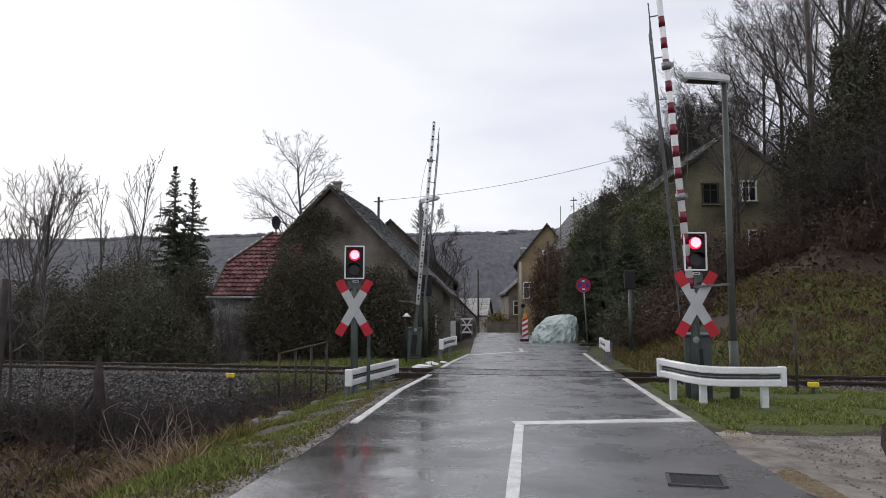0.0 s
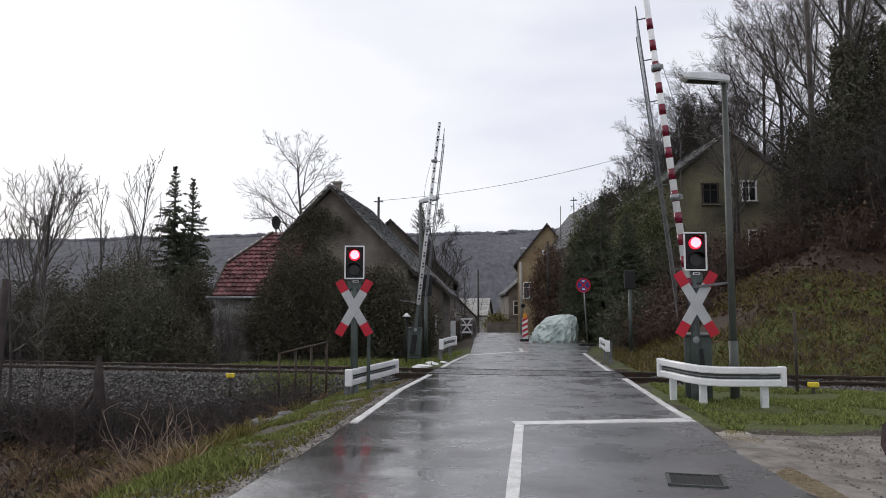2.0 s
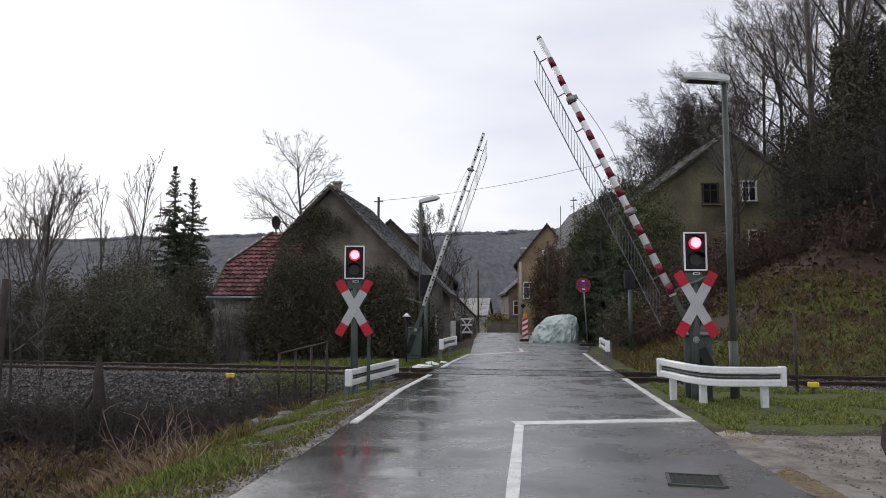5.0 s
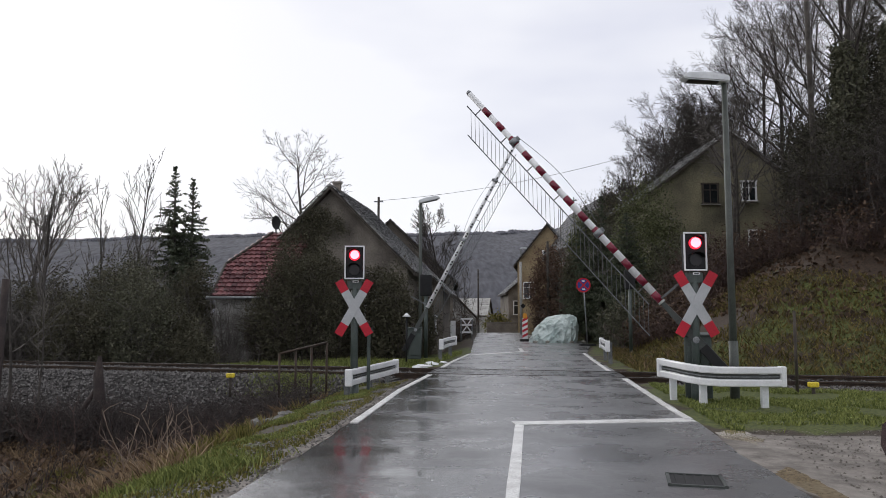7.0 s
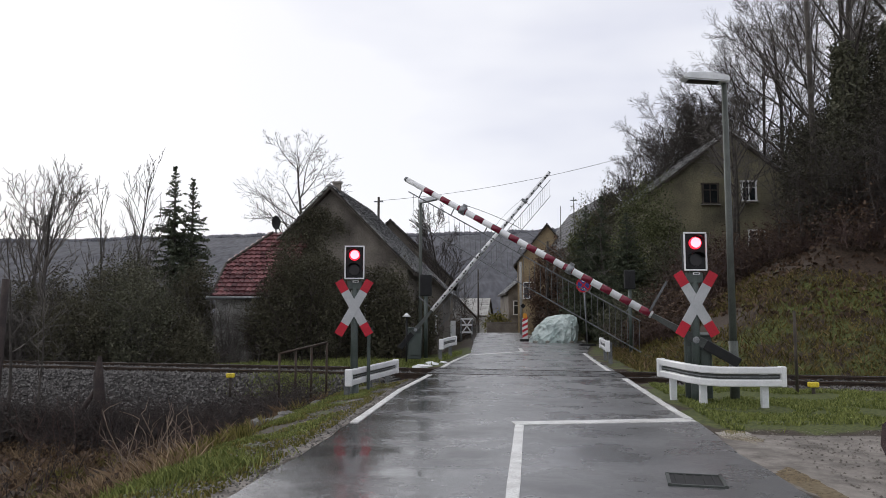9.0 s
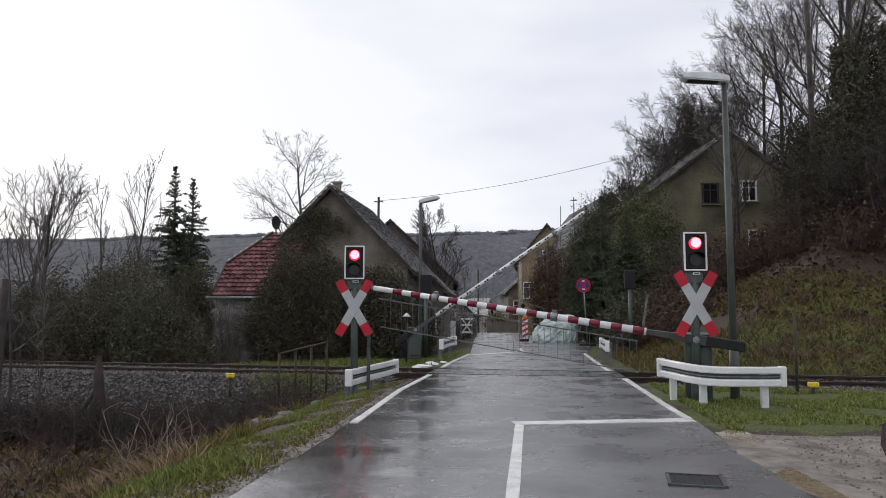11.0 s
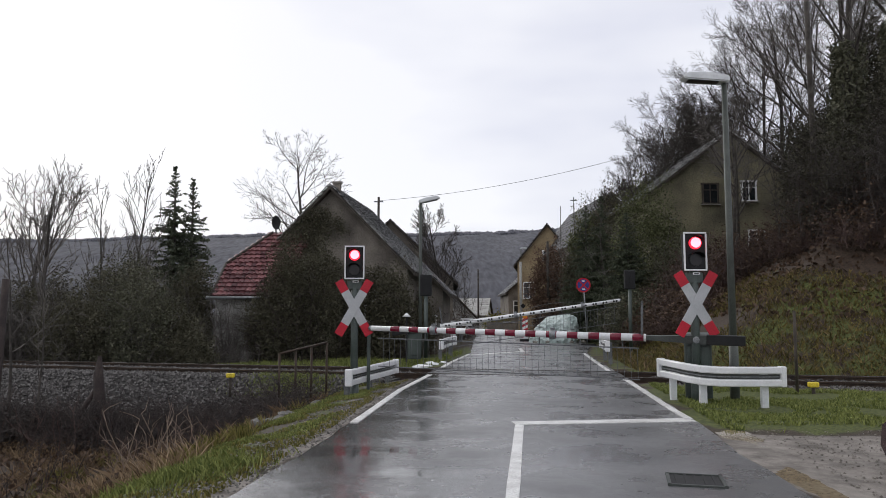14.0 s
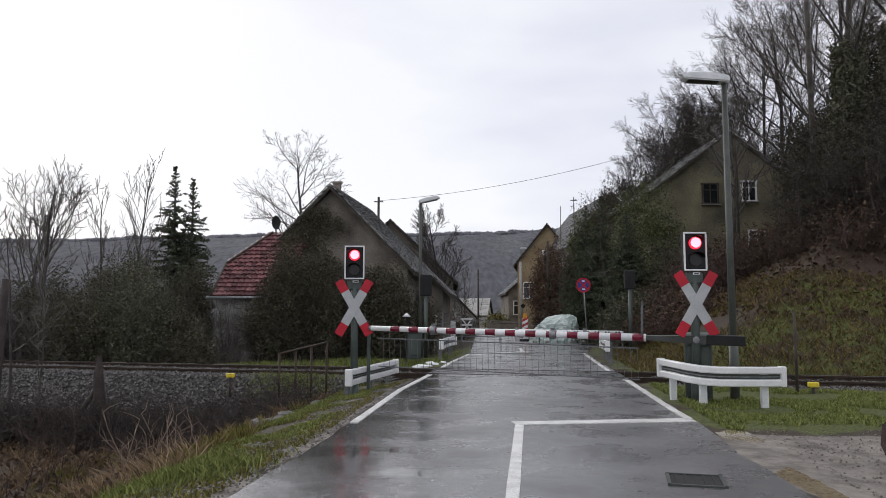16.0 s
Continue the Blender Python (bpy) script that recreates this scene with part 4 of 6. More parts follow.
gable_house(pose(9.9, 72, -0.8, 0, 0, 0), 7, 10, 4.5, 7.6, RENDER_GREY, ROOF_SLATE, "grey-brown gabled house further down the lane", [(-2.5, 2.8, 1, 1.3)], None, (12, 16))
gable_house(pose(12.0, 52, 0.8, 0, 0, 4), 6.0, 12, 5.6, 9.2, RENDER_GREY, ROOF_SLATE, "grey gabled house behind the evergreens", [], None, (12, 20))
gable_house(pose(1.2, 84, -1.6, 0, 0, 40), 7, 10, 2.6, 5.2, RENDER_PALE, mat("pale_wet_slate", (0.40, 0.41, 0.43), (0.55, 0.56, 0.58), 2, 0.3, 0.3, 20), "white house with a pale wet roof down the lane", [(-1.5, 1.5, 1, 1.2), (1.5, 1.5, 1, 1.2)], None, (12, 16))
gable_house(pose(7.5, 120, -3.0, 0, 0, 80), 8, 10, 4.4, 7.0, RENDER_PALE, RENDER_PALE, "far white house down in the valley", [(-2, 2.2, 1, 1.2), (2, 2.2, 1, 1.2)], None, (8, 8))
slope_house = gable_house(pose(15.0, 38, 3.3, 0, 0, 2), 8.4, 10, 4.4, 7.6, RENDER_OCHRE, ROOF_DARK, "beige gabled house up on the wooded slope", [(1.35, 1.75, 0.85, 1.25), (1.0, 4.45, 0.75, 1.05)], None, (34, 40))
window(slope_house, Matrix.Translation((-1.05, -0.03, 4.3)), 0.8, 1.05, WOOD)


def red_roof_house():
    t = thing("house", pose(-7.85, 25.2, -0.3), "low pale house with red clay tile roof and dark dish", "house", "village houses")
    part("wall", bm_box((1.3, 2.2, 0.70), (2.5, 4.4, 3.0)), RENDER_PALE, t, "rough pale rendered wall")
    eave, ridge, knee = 2.20, 4.62, 3.35
    left = lambda z: 0.02 + 0.14 * (z - eave) / (knee - eave) if z < knee else 0.16 + 1.35 * (z - knee) / (ridge - knee)
    depth_at = lambda z: -0.3 + 2.4 * (z - eave) / (ridge - eave)
    rng = random.Random(5)
    rows, wide, up, back = 16, 0.19, 0.72, -0.70
    verts, faces = [], []
    for j in range(rows):
        z0 = eave + (ridge - eave) * j / rows
        z1 = z0 + (ridge - eave) * 1.15 / rows
        x = left(z0) - 0.05
        while x < 2.72:
            k = len(verts)
            tilt = rng.uniform(-0.012, 0.012)
            for z, lift in ((z0, 0.075 + tilt), (z1, 0.015)):
                for i in range(5):
                    hump = 0.035 * math.sin(math.pi * i / 4)
                    verts.append((x + wide * i / 4, depth_at(z) + back * (lift + hump), z + up * (lift + hump)))
            for i in range(5):
                verts.append((x + wide * i / 4, depth_at(z0), z0))
            faces += [(k + i, k + i + 1, k + i + 6, k + i + 5) for i in range(4)]
            faces += [(k + 10 + i, k + 11 + i, k + i + 1, k + i) for i in range(4)]
            x += wide
    mesh_part("roof", raw("roof", verts, faces), ROOF_RED, t, "red clay pantile roof slope")
    deck = bmesh.new()
    low, knee_p, top_p = (left(eave), -0.3, eave - 0.03), (left(knee), depth_at(knee), knee - 0.03), (left(ridge), 2.1, ridge - 0.03)
    v = [deck.verts.new(p) for p in (low, (2.7, -0.3, eave - 0.03), (2.7, 2.1, ridge - 0.03), top_p, knee_p, (left(eave), 4.5, eave - 0.03), (2.7, 4.5, eave - 0.03), (left(knee), 4.5 - 2.4 * (knee - eave) / (ridge - eave), knee - 0.03))]
    for f in ((0, 1, 2, 3, 4), (5, 6, 2, 3, 7), (0, 1, 6, 5), (0, 4, 7, 5), (4, 3, 7), (1, 2, 6)):
        deck.faces.new([v[i] for i in f])
    part("roof_deck", deck, ROOF_RED, t)
    verge = bmesh.new()
    for p, q in ((low, knee_p), (knee_p, top_p)):
        tube(verge, Vector(p) + Vector((0, -0.06, 0.07)), Vector(q) + Vector((0, -0.06, 0.07)), 0.05, n=7)
    part("verge", verge, WOOD, t, "dark verge along the hip")
    part("gutter", bm_tube((-0.15, -0.36, 2.16), (2.7, -0.36, 2.16), 0.06, n=10), GALV, t)
    dish = bmesh.new()
    tip = Matrix.Translation((1.62, 1.95, 4.98)) @ Matrix.Rotation(radians(22), 4, "Z") @ Matrix.Rotation(radians(80), 4, "X")
    rings = [[dish.verts.new(tip @ Vector((0.16 * f * math.cos(a), 0.27 * f * math.sin(a), 0.09 * f * f + lift))) for a in [math.tau * k / 20 for k in range(20)]] for f, lift in ((0.15, 0), (0.5, 0), (0.8, 0), (1.0, 0), (1.0, 0.02), (0.6, 0.03), (0.15, 0.03))]
    for r0, r1 in zip(rings, rings[1:]):
        for k in range(20):
            dish.faces.new((r0[k], r0[(k + 1) % 20], r1[(k + 1) % 20], r1[k]))
    dish.faces.new(rings[0])
    dish.faces.new(rings[-1])
    bmesh.ops.recalc_face_normals(dish, faces=dish.faces[:])
    bowl = part("satellite_dish", dish, BLACK, t, "dark oval dish over the ridge")
    part("dish_stem", bm_tube((1.62, 2.05, 4.45), (1.62, 2.0, 4.95), 0.03, n=8), GALV, bowl)


red_roof_house()


def mast(name, x, y, z0, top, r, label, category, arms=False):
    t = thing(name, pose(x, y, z0), label, category)
    part("shaft", bm_tube((0, 0, -0.3), (0, 0, top - z0), r, r * 0.7, 10), BARK, t)
    if arms:
        part("crossarm", bm_box((0, 0, top - z0 - 0.25), (0.5, 0.07, 0.07)), GALV, t)
    return t


mast("power_pole", -3.54, 40, -0.3, 7.75, 0.09, "dark wooden power pole behind the old house", "power pole", True)
mast("power_pole", 12.3, 24, 2.4, 13.4, 0.11, "tall dark wooden pole on the wooded slope", "power pole")
mast("power_pole", 7.15, 50, 0.2, 6.3, 0.11, "dark wooden pole before the yellow house", "power pole")
mast("antenna_mast", 9.35, 52, 4, 9.7, 0.045, "thin roof mast with short crossarms", "antenna", True)
mast("antenna_mast", 8.55, 53, 4, 9.2, 0.03, "thin roof antenna rod", "antenna")
mast("power_pole", 3.55, 74, -1.3, 5.9, 0.11, "thin pole down the lane", "power pole")


def white_post():
    t = thing("sign_post", pose(5.3, 50, 0), "white post with a small dark diamond sign", "post")
    part("post", bm_tube((0, 0, -0.1), (0, 0, 4.9), 0.10, 0.09, 10), RENDER_PALE, t)
    part("diamond_plate", bm_box((0.12, -0.16, 1.9), (0.26, 0.02, 0.26), m=Matrix.Translation((0.12, 0, 1.9)) @ Matrix.Rotation(radians(45), 4, "Y") @ Matrix.Translation((-0.12, 0, -1.9))), BLACK, t, "small dark diamond plate")


white_post()


def garden_wall():
    t = thing("garden_wall", pose(5.0, 62.5, -0.6), "low dark garden wall at the bend of the lane", "wall")
    part("masonry", bm_box((0, 0, 0.55), (2.6, 0.35, 1.3), bevel=0.03), RENDER_GREY, t)
    part("coping", bm_box((0, 0, 1.24), (2.7, 0.45, 0.08), bevel=0.02), SLEEPER, t)


garden_wall()


def wire_span(p, q, sag, label):
    bm = bmesh.new()
    p, q = Vector(p), Vector(q)
    at = lambda f: p.lerp(q, f) - Vector((0, 0, sag * 4 * f * (1 - f)))
    for k in range(24):
        tube(bm, at(k / 24), at((k + 1) / 24), 0.011, n=5, caps=False)
    tagged(part("overhead_wire", bm, SKIRT), label, "wire")


wire_span((-3.54, 40, 7.55), (9.2, 38, 9.45), 0.32, "thin grey overhead wire sagging between pole and slope")


# ---- motions ----
def motions():
    near = [(0, 85.7), (1.5, 85.7), (1.8, 84.9), (2.0, 83.6), (2.5, 80.6), (3.0, 77.6), (3.5, 74.6), (4.0, 71.4), (4.5, 68.2), (5.0, 64.9), (5.5, 61.5), (6.0, 57.8), (6.5, 53.8), (7.0, 49.5), (7.5, 45.2), (8.0, 40.5), (8.5, 35.5), (9.0, 30.2), (9.5, 24.9), (10.0, 19.5), (10.5, 14.1), (11.0, 9.0), (11.3, 6.3), (11.5, 4.5), (11.8, 2.2), (12.0, 1.6), (12.2, 1.5), (16, 1.5)]
    far = [(0, 85.0), (1.5, 85.0), (1.8, 84.5), (2.0, 83.5), (2.5, 81.5), (3.0, 79.3), (3.5, 77.2), (4.0, 75.0), (4.5, 73.0), (5.0, 70.9), (5.5, 68.8), (6.0, 66.6), (6.5, 64.3), (7.0, 61.7), (7.5, 59.0), (8.0, 56.1), (8.5, 53.0), (9.0, 49.5), (9.5, 46.0), (10.0, 42.4), (10.5, 38.6), (11.0, 34.7), (11.5, 30.4), (12.0, 25.8), (12.5, 21.0), (13.0, 16.7), (13.5, 12.4), (14.0, 8.1), (14.5, 4.3), (15.0, 0.6), (15.3, -0.6), (15.5, -0.8), (16, -0.8)]
    for (boom, rods, low, mid), rows in ((NEAR, near), (FAR, far)):
        walk(boom, [(t, pose(0, 0, 0, 0, -a, 0)) for t, a in rows])
        for rod, x in rods:
            walk(rod, [(t, pose(x, 0, -0.17, 0, a, 0)) for t, a in rows])
        walk(low, [(t, pose(mid - ROD * math.sin(radians(a)), 0, -0.17 - ROD * math.cos(radians(a)), 0, 0, 0)) for t, a in rows])


# ---- plants ----
def at_ground(x, y, rz=0.0, dz=0.0):
    return pose(x, y, height(x, y) + dz, 0, 0, rz)


class Sprouts:
    """Collects tapered tubes along lines into one mesh."""

    def __init__(self):
        self.v, self.f = [], []

    def line(self, pts, radii, sides):
        base = len(self.v)
        n = len(pts)
        for i, p in enumerate(pts):
            d = pts[min(n - 1, i + 1)] - pts[max(0, i - 1)]
            a = d.orthogonal().normalized()
            b = d.cross(a).normalized()
            for k in range(sides):
                t = 2 * math.pi * k / sides
                self.v.append(p + (a * math.cos(t) + b * math.sin(t)) * radii[i])
        for i in range(n - 1):
            for k in range(sides):
                q = (k + 1) % sides
                self.f.append((base + i * sides + k, base + i * sides + q, base + (i + 1) * sides + q, base + (i + 1) * sides + k))

    def mesh(self, name):
        return raw(name, self.v, self.f, True)


def limb_line(rng, p, d, length, n, wander, up):
    pts, d = [p.copy()], d.normalized()
    for _ in range(n):
        d = (d + Vector((rng.gauss(0, wander), rng.gauss(0, wander), rng.gauss(0, wander) + up))).normalized()
        pts.append(pts[-1] + d * (length / n))
    return pts


def bare_tree(m, h, seed, label, counts=(11, 7, 5, 3), low=0.25, spread=0.42, up=0.06, girth=0.022, twig=0.008, twig_mat=None, stems=1, group="bare trees", angle=(0.55, 1.0)):
    """A leafless tree: trunk, limbs, and a crown of fine twigs."""
    rng = random.Random(seed)
    t = thing("tree", m, label, "tree", group)
    trunk, limbs, twigs = Sprouts(), [], Sprouts()

    def shoot(p, d, length, r, level):
        n = (8, 6, 4, 3, 2)[level]
        pts = limb_line(rng, p, d, length, n, (0.04, 0.08, 0.11, 0.13, 0.16)[level], (0.02, up, up, up, 0.02)[level])
        r1 = max(twig * 0.6, r * (0.22 if level == 0 else 0.35))
        radii = [max(twig * 0.6, r + (r1 - r) * i / n) for i in range(n + 1)]
        if level == 0:
            radii[0] *= 1.35
        if level == 1:
            limbs.append(Sprouts())
        (trunk if level == 0 else limbs[-1] if level == 1 else twigs).line(pts, radii, (9, 6, 4, 3, 3)[level])
        if level >= len(counts):
            return
        for k in range(counts[level]):
            f = (low if level == 0 else 0.22) + (0.98 - (low if level == 0 else 0.22)) * (k + rng.random()) / counts[level]
            i = min(n - 1, int(f * n))
            q = pts[i].lerp(pts[i + 1], f * n - i)
            axis_d = (pts[i + 1] - pts[i]).normalized()
            side = Vector((rng.gauss(0, 1), rng.gauss(0, 1), rng.gauss(0, 0.5)))
            side = (side - axis_d * side.dot(axis_d)).normalized()
            ang = rng.uniform(*angle) if level == 0 else rng.uniform(angle[0] * 0.85, angle[1] * 0.95)
            dd = axis_d * math.cos(ang) + side * math.sin(ang)
            ll = length * (spread * (1.25 - 0.75 * f) if level == 0 else rng.uniform(0.38, 0.62) * (1.15 - 0.5 * f))
            shoot(q, dd, ll, max(twig, radii[i] * rng.uniform(0.42, 0.62)), level + 1)

    for s in range(stems):
        d = Vector((rng.gauss(0, 0.05), rng.gauss(0, 0.05), 1)) if stems == 1 else Vector((rng.gauss(0, 0.28), rng.gauss(0, 0.28), 1))
        shoot(Vector((rng.uniform(-0.15, 0.15) * (stems > 1), rng.uniform(-0.15, 0.15) * (stems > 1), -0.3)), d, (h + 0.3) * (1 if s == 0 else rng.uniform(0.7, 0.95)), h * girth / (stems ** 0.5), 0)
    k = h / max(v.z for v in twigs.v)
    for s in (trunk, twigs, *limbs):
        s.v = [v * k for v in s.v]
    mesh_part("trunk", trunk.mesh("trunk"), BARK, t)
    for s in limbs:
        mesh_part("limb", s.mesh("limb"), twig_mat or BARK, t)
    tagged(mesh_part("twig_crown", twigs.mesh("twig_crown"), twig_mat or TWIG, t, "leafless crown of fine twigs"), kind="stuff")
    return t


def leaf_mesh(name, centres, size, rng, droop=0.0, long=1.5):
    """Small pointed leaves or sprays at the centres, each turned its own way."""
    n = len(centres)
    g = np.random.default_rng(rng.randrange(1 << 30))
    c = np.array(centres, dtype=float).reshape(n, 3)
    a = g.normal(size=(n, 3))
    a[:, 2] -= droop
    a /= np.linalg.norm(a, axis=1)[:, None]
    b = np.cross(a, g.normal(size=(n, 3)))
    b /= np.linalg.norm(b, axis=1)[:, None]
    s = size * g.uniform(0.6, 1.4, size=(n, 1))
    v = np.stack([c - a * s * long / 2, c + b * s * 0.42, c + a * s * long / 2, c - b * s * 0.42], axis=1).reshape(-1, 3)
    me = bpy.data.meshes.new(name)
    me.from_pydata(v.tolist(), [], np.arange(n * 4).reshape(n, 4).tolist())
    return me


def blob_points(rng, rx, ry, rz, n, seed, shell=0.55, lump=0.5):
    """Points in clusters through the outer part of an uneven rounded mass that stands on z 0."""
    out = []
    while len(out) < n:
        d = Vector((rng.gauss(0, 1), rng.gauss(0, 1), rng.gauss(0, 1))).normalized()
        k = 1 + lump * noise.noise(d * 1.7 + Vector((seed * 3.1, 0, 0))) + 0.8 * lump * noise.noise(d * 4.5 + Vector((0, seed * 1.7, 0)))
        r = k * (shell + (1 - shell) * rng.random() ** 0.6) * (1 + 0.08 * max(0.0, rng.gauss(0, 0.6)))
        p = Vector((d.x * rx * r, d.y * ry * r, rz * (0.42 + 0.5 * d.z * r)))
        s = rng.uniform(0.06, 0.2)
        for _ in range(rng.randint(5, 11)):
            q = (p.x + rng.gauss(0, s), p.y + rng.gauss(0, s), p.z + rng.gauss(0, s * 1.2))
            if q[2] > 0:
                out.append(q)
    return out[:n]


def shrub(x, y, rx, ry, h, seed, label, leaf=None, n=3600, size=0.09, z=None, twigs=40, category="shrub", twig_mat=None):
    """An evergreen or twiggy shrub: stems and a crown of small leaves."""
    rng = random.Random(seed)
    t = thing("shrub", pose(x, y, height(x, y) - 0.05 if z is None else z), label, category, "shrubs")
    tangle = Sprouts()
    for k in range(twigs):
        st = Sprouts() if k < (10 if not leaf else 3) else tangle
        a = rng.uniform(0, 2 * math.pi)
        d = Vector((math.cos(a) * rx / h * rng.random() * 1.3, math.sin(a) * ry / h * rng.random() * 1.3, 1))
        p = Vector((rng.gauss(0, rx * 0.4), rng.gauss(0, ry * 0.4), -0.1))
        pts = limb_line(rng, p, d, h * (rng.uniform(0.4, 0.85) if leaf else rng.uniform(0.45, 1.05)), 5, 0.17, 0.0)
        st.line(pts, [0.016 - 0.0022 * i for i in range(6)], 4)
        for q in pts[1:]:
            for _ in range(3):
                e = limb_line(rng, q, Vector((rng.gauss(0, 1), rng.gauss(0, 1), 0.5)), min(h, 2.4) * rng.uniform(0.12, 0.34), 2, 0.2, 0.03)
                st.line(e, [0.008, 0.006, 0.003], 3)
        if st is not tangle:
            mesh_part("stem", st.mesh("stem"), twig_mat or TWIG, t)
    st = tangle
    tagged(mesh_part("stem_tangle", st.mesh("stem_tangle"), twig_mat or TWIG, t, "bare thin stems"), kind="stuff")
    if leaf:
        tagged(mesh_part("foliage", leaf_mesh("foliage", blob_points(rng, rx, ry, h, n, seed), size, rng), leaf, t, "dense small dark leaves"), kind="stuff")
    return t


def conifer(x, y, h, r, seed, label, z=None, leaf=None, whorls=46):
    """A spruce: a straight trunk, drooping boughs in whorls and needle sprays."""
    rng = random.Random(seed)
    t = thing("conifer", pose(x, y, height(x, y) - 0.1 if z is None else z), label, "conifer", "conifers")
    part("trunk", bm_tube((0, 0, 0), (0, 0, h * 0.98), 0.02 * h, 0.012, 9), BARK, t)
    st, pts = Sprouts(), []
    for j in range(whorls):
        f = (j + 0.5 * rng.random()) / whorls
        z0 = h * (0.06 + 0.93 * f)
        ln = r * (1 - f) ** 0.95 * (0.8 + 0.35 * (j % 2)) + 0.06
        for k in range(7 if f < 0.7 else 5):
            a = rng.uniform(0, 2 * math.pi)
            ll = ln * rng.uniform(0.6, 1.2)
            d = Vector((math.cos(a), math.sin(a), rng.uniform(-0.15, 0.45) if f < 0.8 else 0.8))
            line = limb_line(rng, Vector((0, 0, z0)), d, ll, 4, 0.06, -0.05)
            st.line(line, [0.02, 0.016, 0.012, 0.008, 0.004], 3)
            m = max(3, int(ll * 13))
            for q in range(m):
                g = (q + 1) / m * 4
                i = min(3, int(g))
                p = line[i].lerp(line[i + 1], g - i)
                w = 0.075 * (1.1 - f)
                for _ in range(6 if f < 0.75 else 3):
                    pts.append((p.x + rng.gauss(0, w), p.y + rng.gauss(0, w), p.z - abs(rng.gauss(0, w))))
    tagged(mesh_part("bough_frame", st.mesh("bough_frame"), BARK, t), kind="stuff")
    tagged(mesh_part("needles", leaf_mesh("needles", pts, 0.062, rng, 0.7, 1.9), leaf or NEEDLE, t, "dark green needle sprays"), kind="stuff")
    return t


def ivy_tree(m, h, seed, label):
    """A tall bare tree whose trunk and lower limbs are wrapped in ivy."""
    t = bare_tree(m, h, seed, label, counts=(10, 7, 5, 2), low=0.38, spread=0.36, up=0.10, girth=0.018, twig=0.012)
    rng = random.Random(seed + 50)
    pts = []
    for _ in range(8000):
        z = h * rng.uniform(0.02, 0.45)
        a = rng.uniform(0, 2 * math.pi)
        rad = (0.35 + 0.75 * (0.5 + 0.5 * noise.noise(Vector((math.cos(a), math.sin(a), z * 0.55 + seed))))) * (1.15 - z / h) * rng.uniform(0.6, 1.15)
        pts.append((math.cos(a) * rad, math.sin(a) * rad, z))
    tagged(mesh_part("ivy", leaf_mesh("ivy", pts, 0.09, rng), IVY, t, "dark ivy round the trunk"), kind="stuff")
    return t


# trees behind the track
BT = "leafless grey tree with fine twigs behind the track"
UPRIGHT = (0.42, 0.75)
bare_tree(at_ground(-12.0, 22.3), 6.4, 11, "broad leafless tree with dark spreading limbs behind the track", (11, 6, 4, 2), 0.32, 0.58, 0.12, 0.020, 0.012, TWIG, 1, angle=(0.55, 0.95))
bare_tree(at_ground(-11.7, 28), 8.0, 12, "slender leafless tree with upright pale twigs", (15, 4, 3), 0.25, 0.34, 0.20, 0.010, 0.012, PALE_TWIG, angle=UPRIGHT)
bare_tree(at_ground(-12.8, 27.5), 6.9, 18, "slender leafless tree with upright pale twigs", (11, 4, 2), 0.25, 0.32, 0.20, 0.010, 0.012, PALE_TWIG, angle=UPRIGHT)
bare_tree(at_ground(-13.6, 24), 7.1, 13, BT, (10, 5, 4), 0.25, 0.40, 0.16, 0.014, 0.012, TWIG, angle=UPRIGHT)
bare_tree(at_ground(-14.8, 24), 6.7, 19, BT, (10, 5, 4), 0.25, 0.40, 0.16, 0.014, 0.012, PALE_TWIG, angle=UPRIGHT)
bare_tree(at_ground(-17.0, 26.5), 7.3, 14, BT, (11, 6, 4), 0.2, 0.45, 0.16, 0.014, 0.012, PALE_TWIG, angle=UPRIGHT)
bare_tree(at_ground(-10.6, 25.0), 4.9, 15, "young leafless tree among the evergreens", (9, 5, 3), 0.2, 0.5, 0.12, 0.014, 0.010, TWIG)
bare_tree(at_ground(-6.75, 36), 11.4, 16, "leafless tree with long wandering branches behind the old house", (13, 7, 5, 2), 0.42, 0.40, 0.05, 0.016, 0.010, PALE_TWIG)
bare_tree(at_ground(0.2, 37.5), 7.6, 17, "dense leafless tree beside the lane", (17, 10, 6, 3), 0.15, 0.36, 0.12, 0.016, 0.011, DARK_TWIG, 1, angle=(0.45, 0.85))
bare_tree(at_ground(1.2, 46), 4.6, 18, "small leafless tree beside the lane", (10, 6, 5, 2), 0.2, 0.45, 0.10, 0.014, 0.008, TWIG, 2)
conifer(-11.05, 30, 7.85, 1.75, 21, "dark green spruce with open drooping boughs", -0.3)
conifer(-10.45, 30.4, 7.4, 1.55, 22, "dark green spruce with open drooping boughs", -0.3)
DS = "dense dark evergreen shrub behind the track"
for i, (x, y, rx, h) in enumerate(((-15.8, 23.6, 1.3, 3.3), (-11.0, 21.8, 1.0, 2.2), (-7.6, 22.4, 0.5, 1.0), (-14.4, 21.3, 1.2, 2.4), (-12.3, 23.0, 1.3, 3.2), (-10.6, 24.5, 1.4, 3.4), (-9.3, 22.6, 1.2, 2.9), (-9.0, 26.4, 0.8, 3.6), (-19.5, 24.5, 1.8, 3.0), (-11.6, 27.0, 1.5, 4.2), (-8.3, 23.0, 0.7, 1.8))):
    shrub(x, y, rx, rx * 0.9, h, 30 + i, DS, HEDGE if i % 3 else IVY, 15000, 0.045, None, 24)
TS = "dense thicket of leafless grey-brown stems"
thick = shrub(-13.2, 21.6, 1.4, 1.0, 2.7, 201, TS, None, 0, 0.1, None, 120, "thicket")
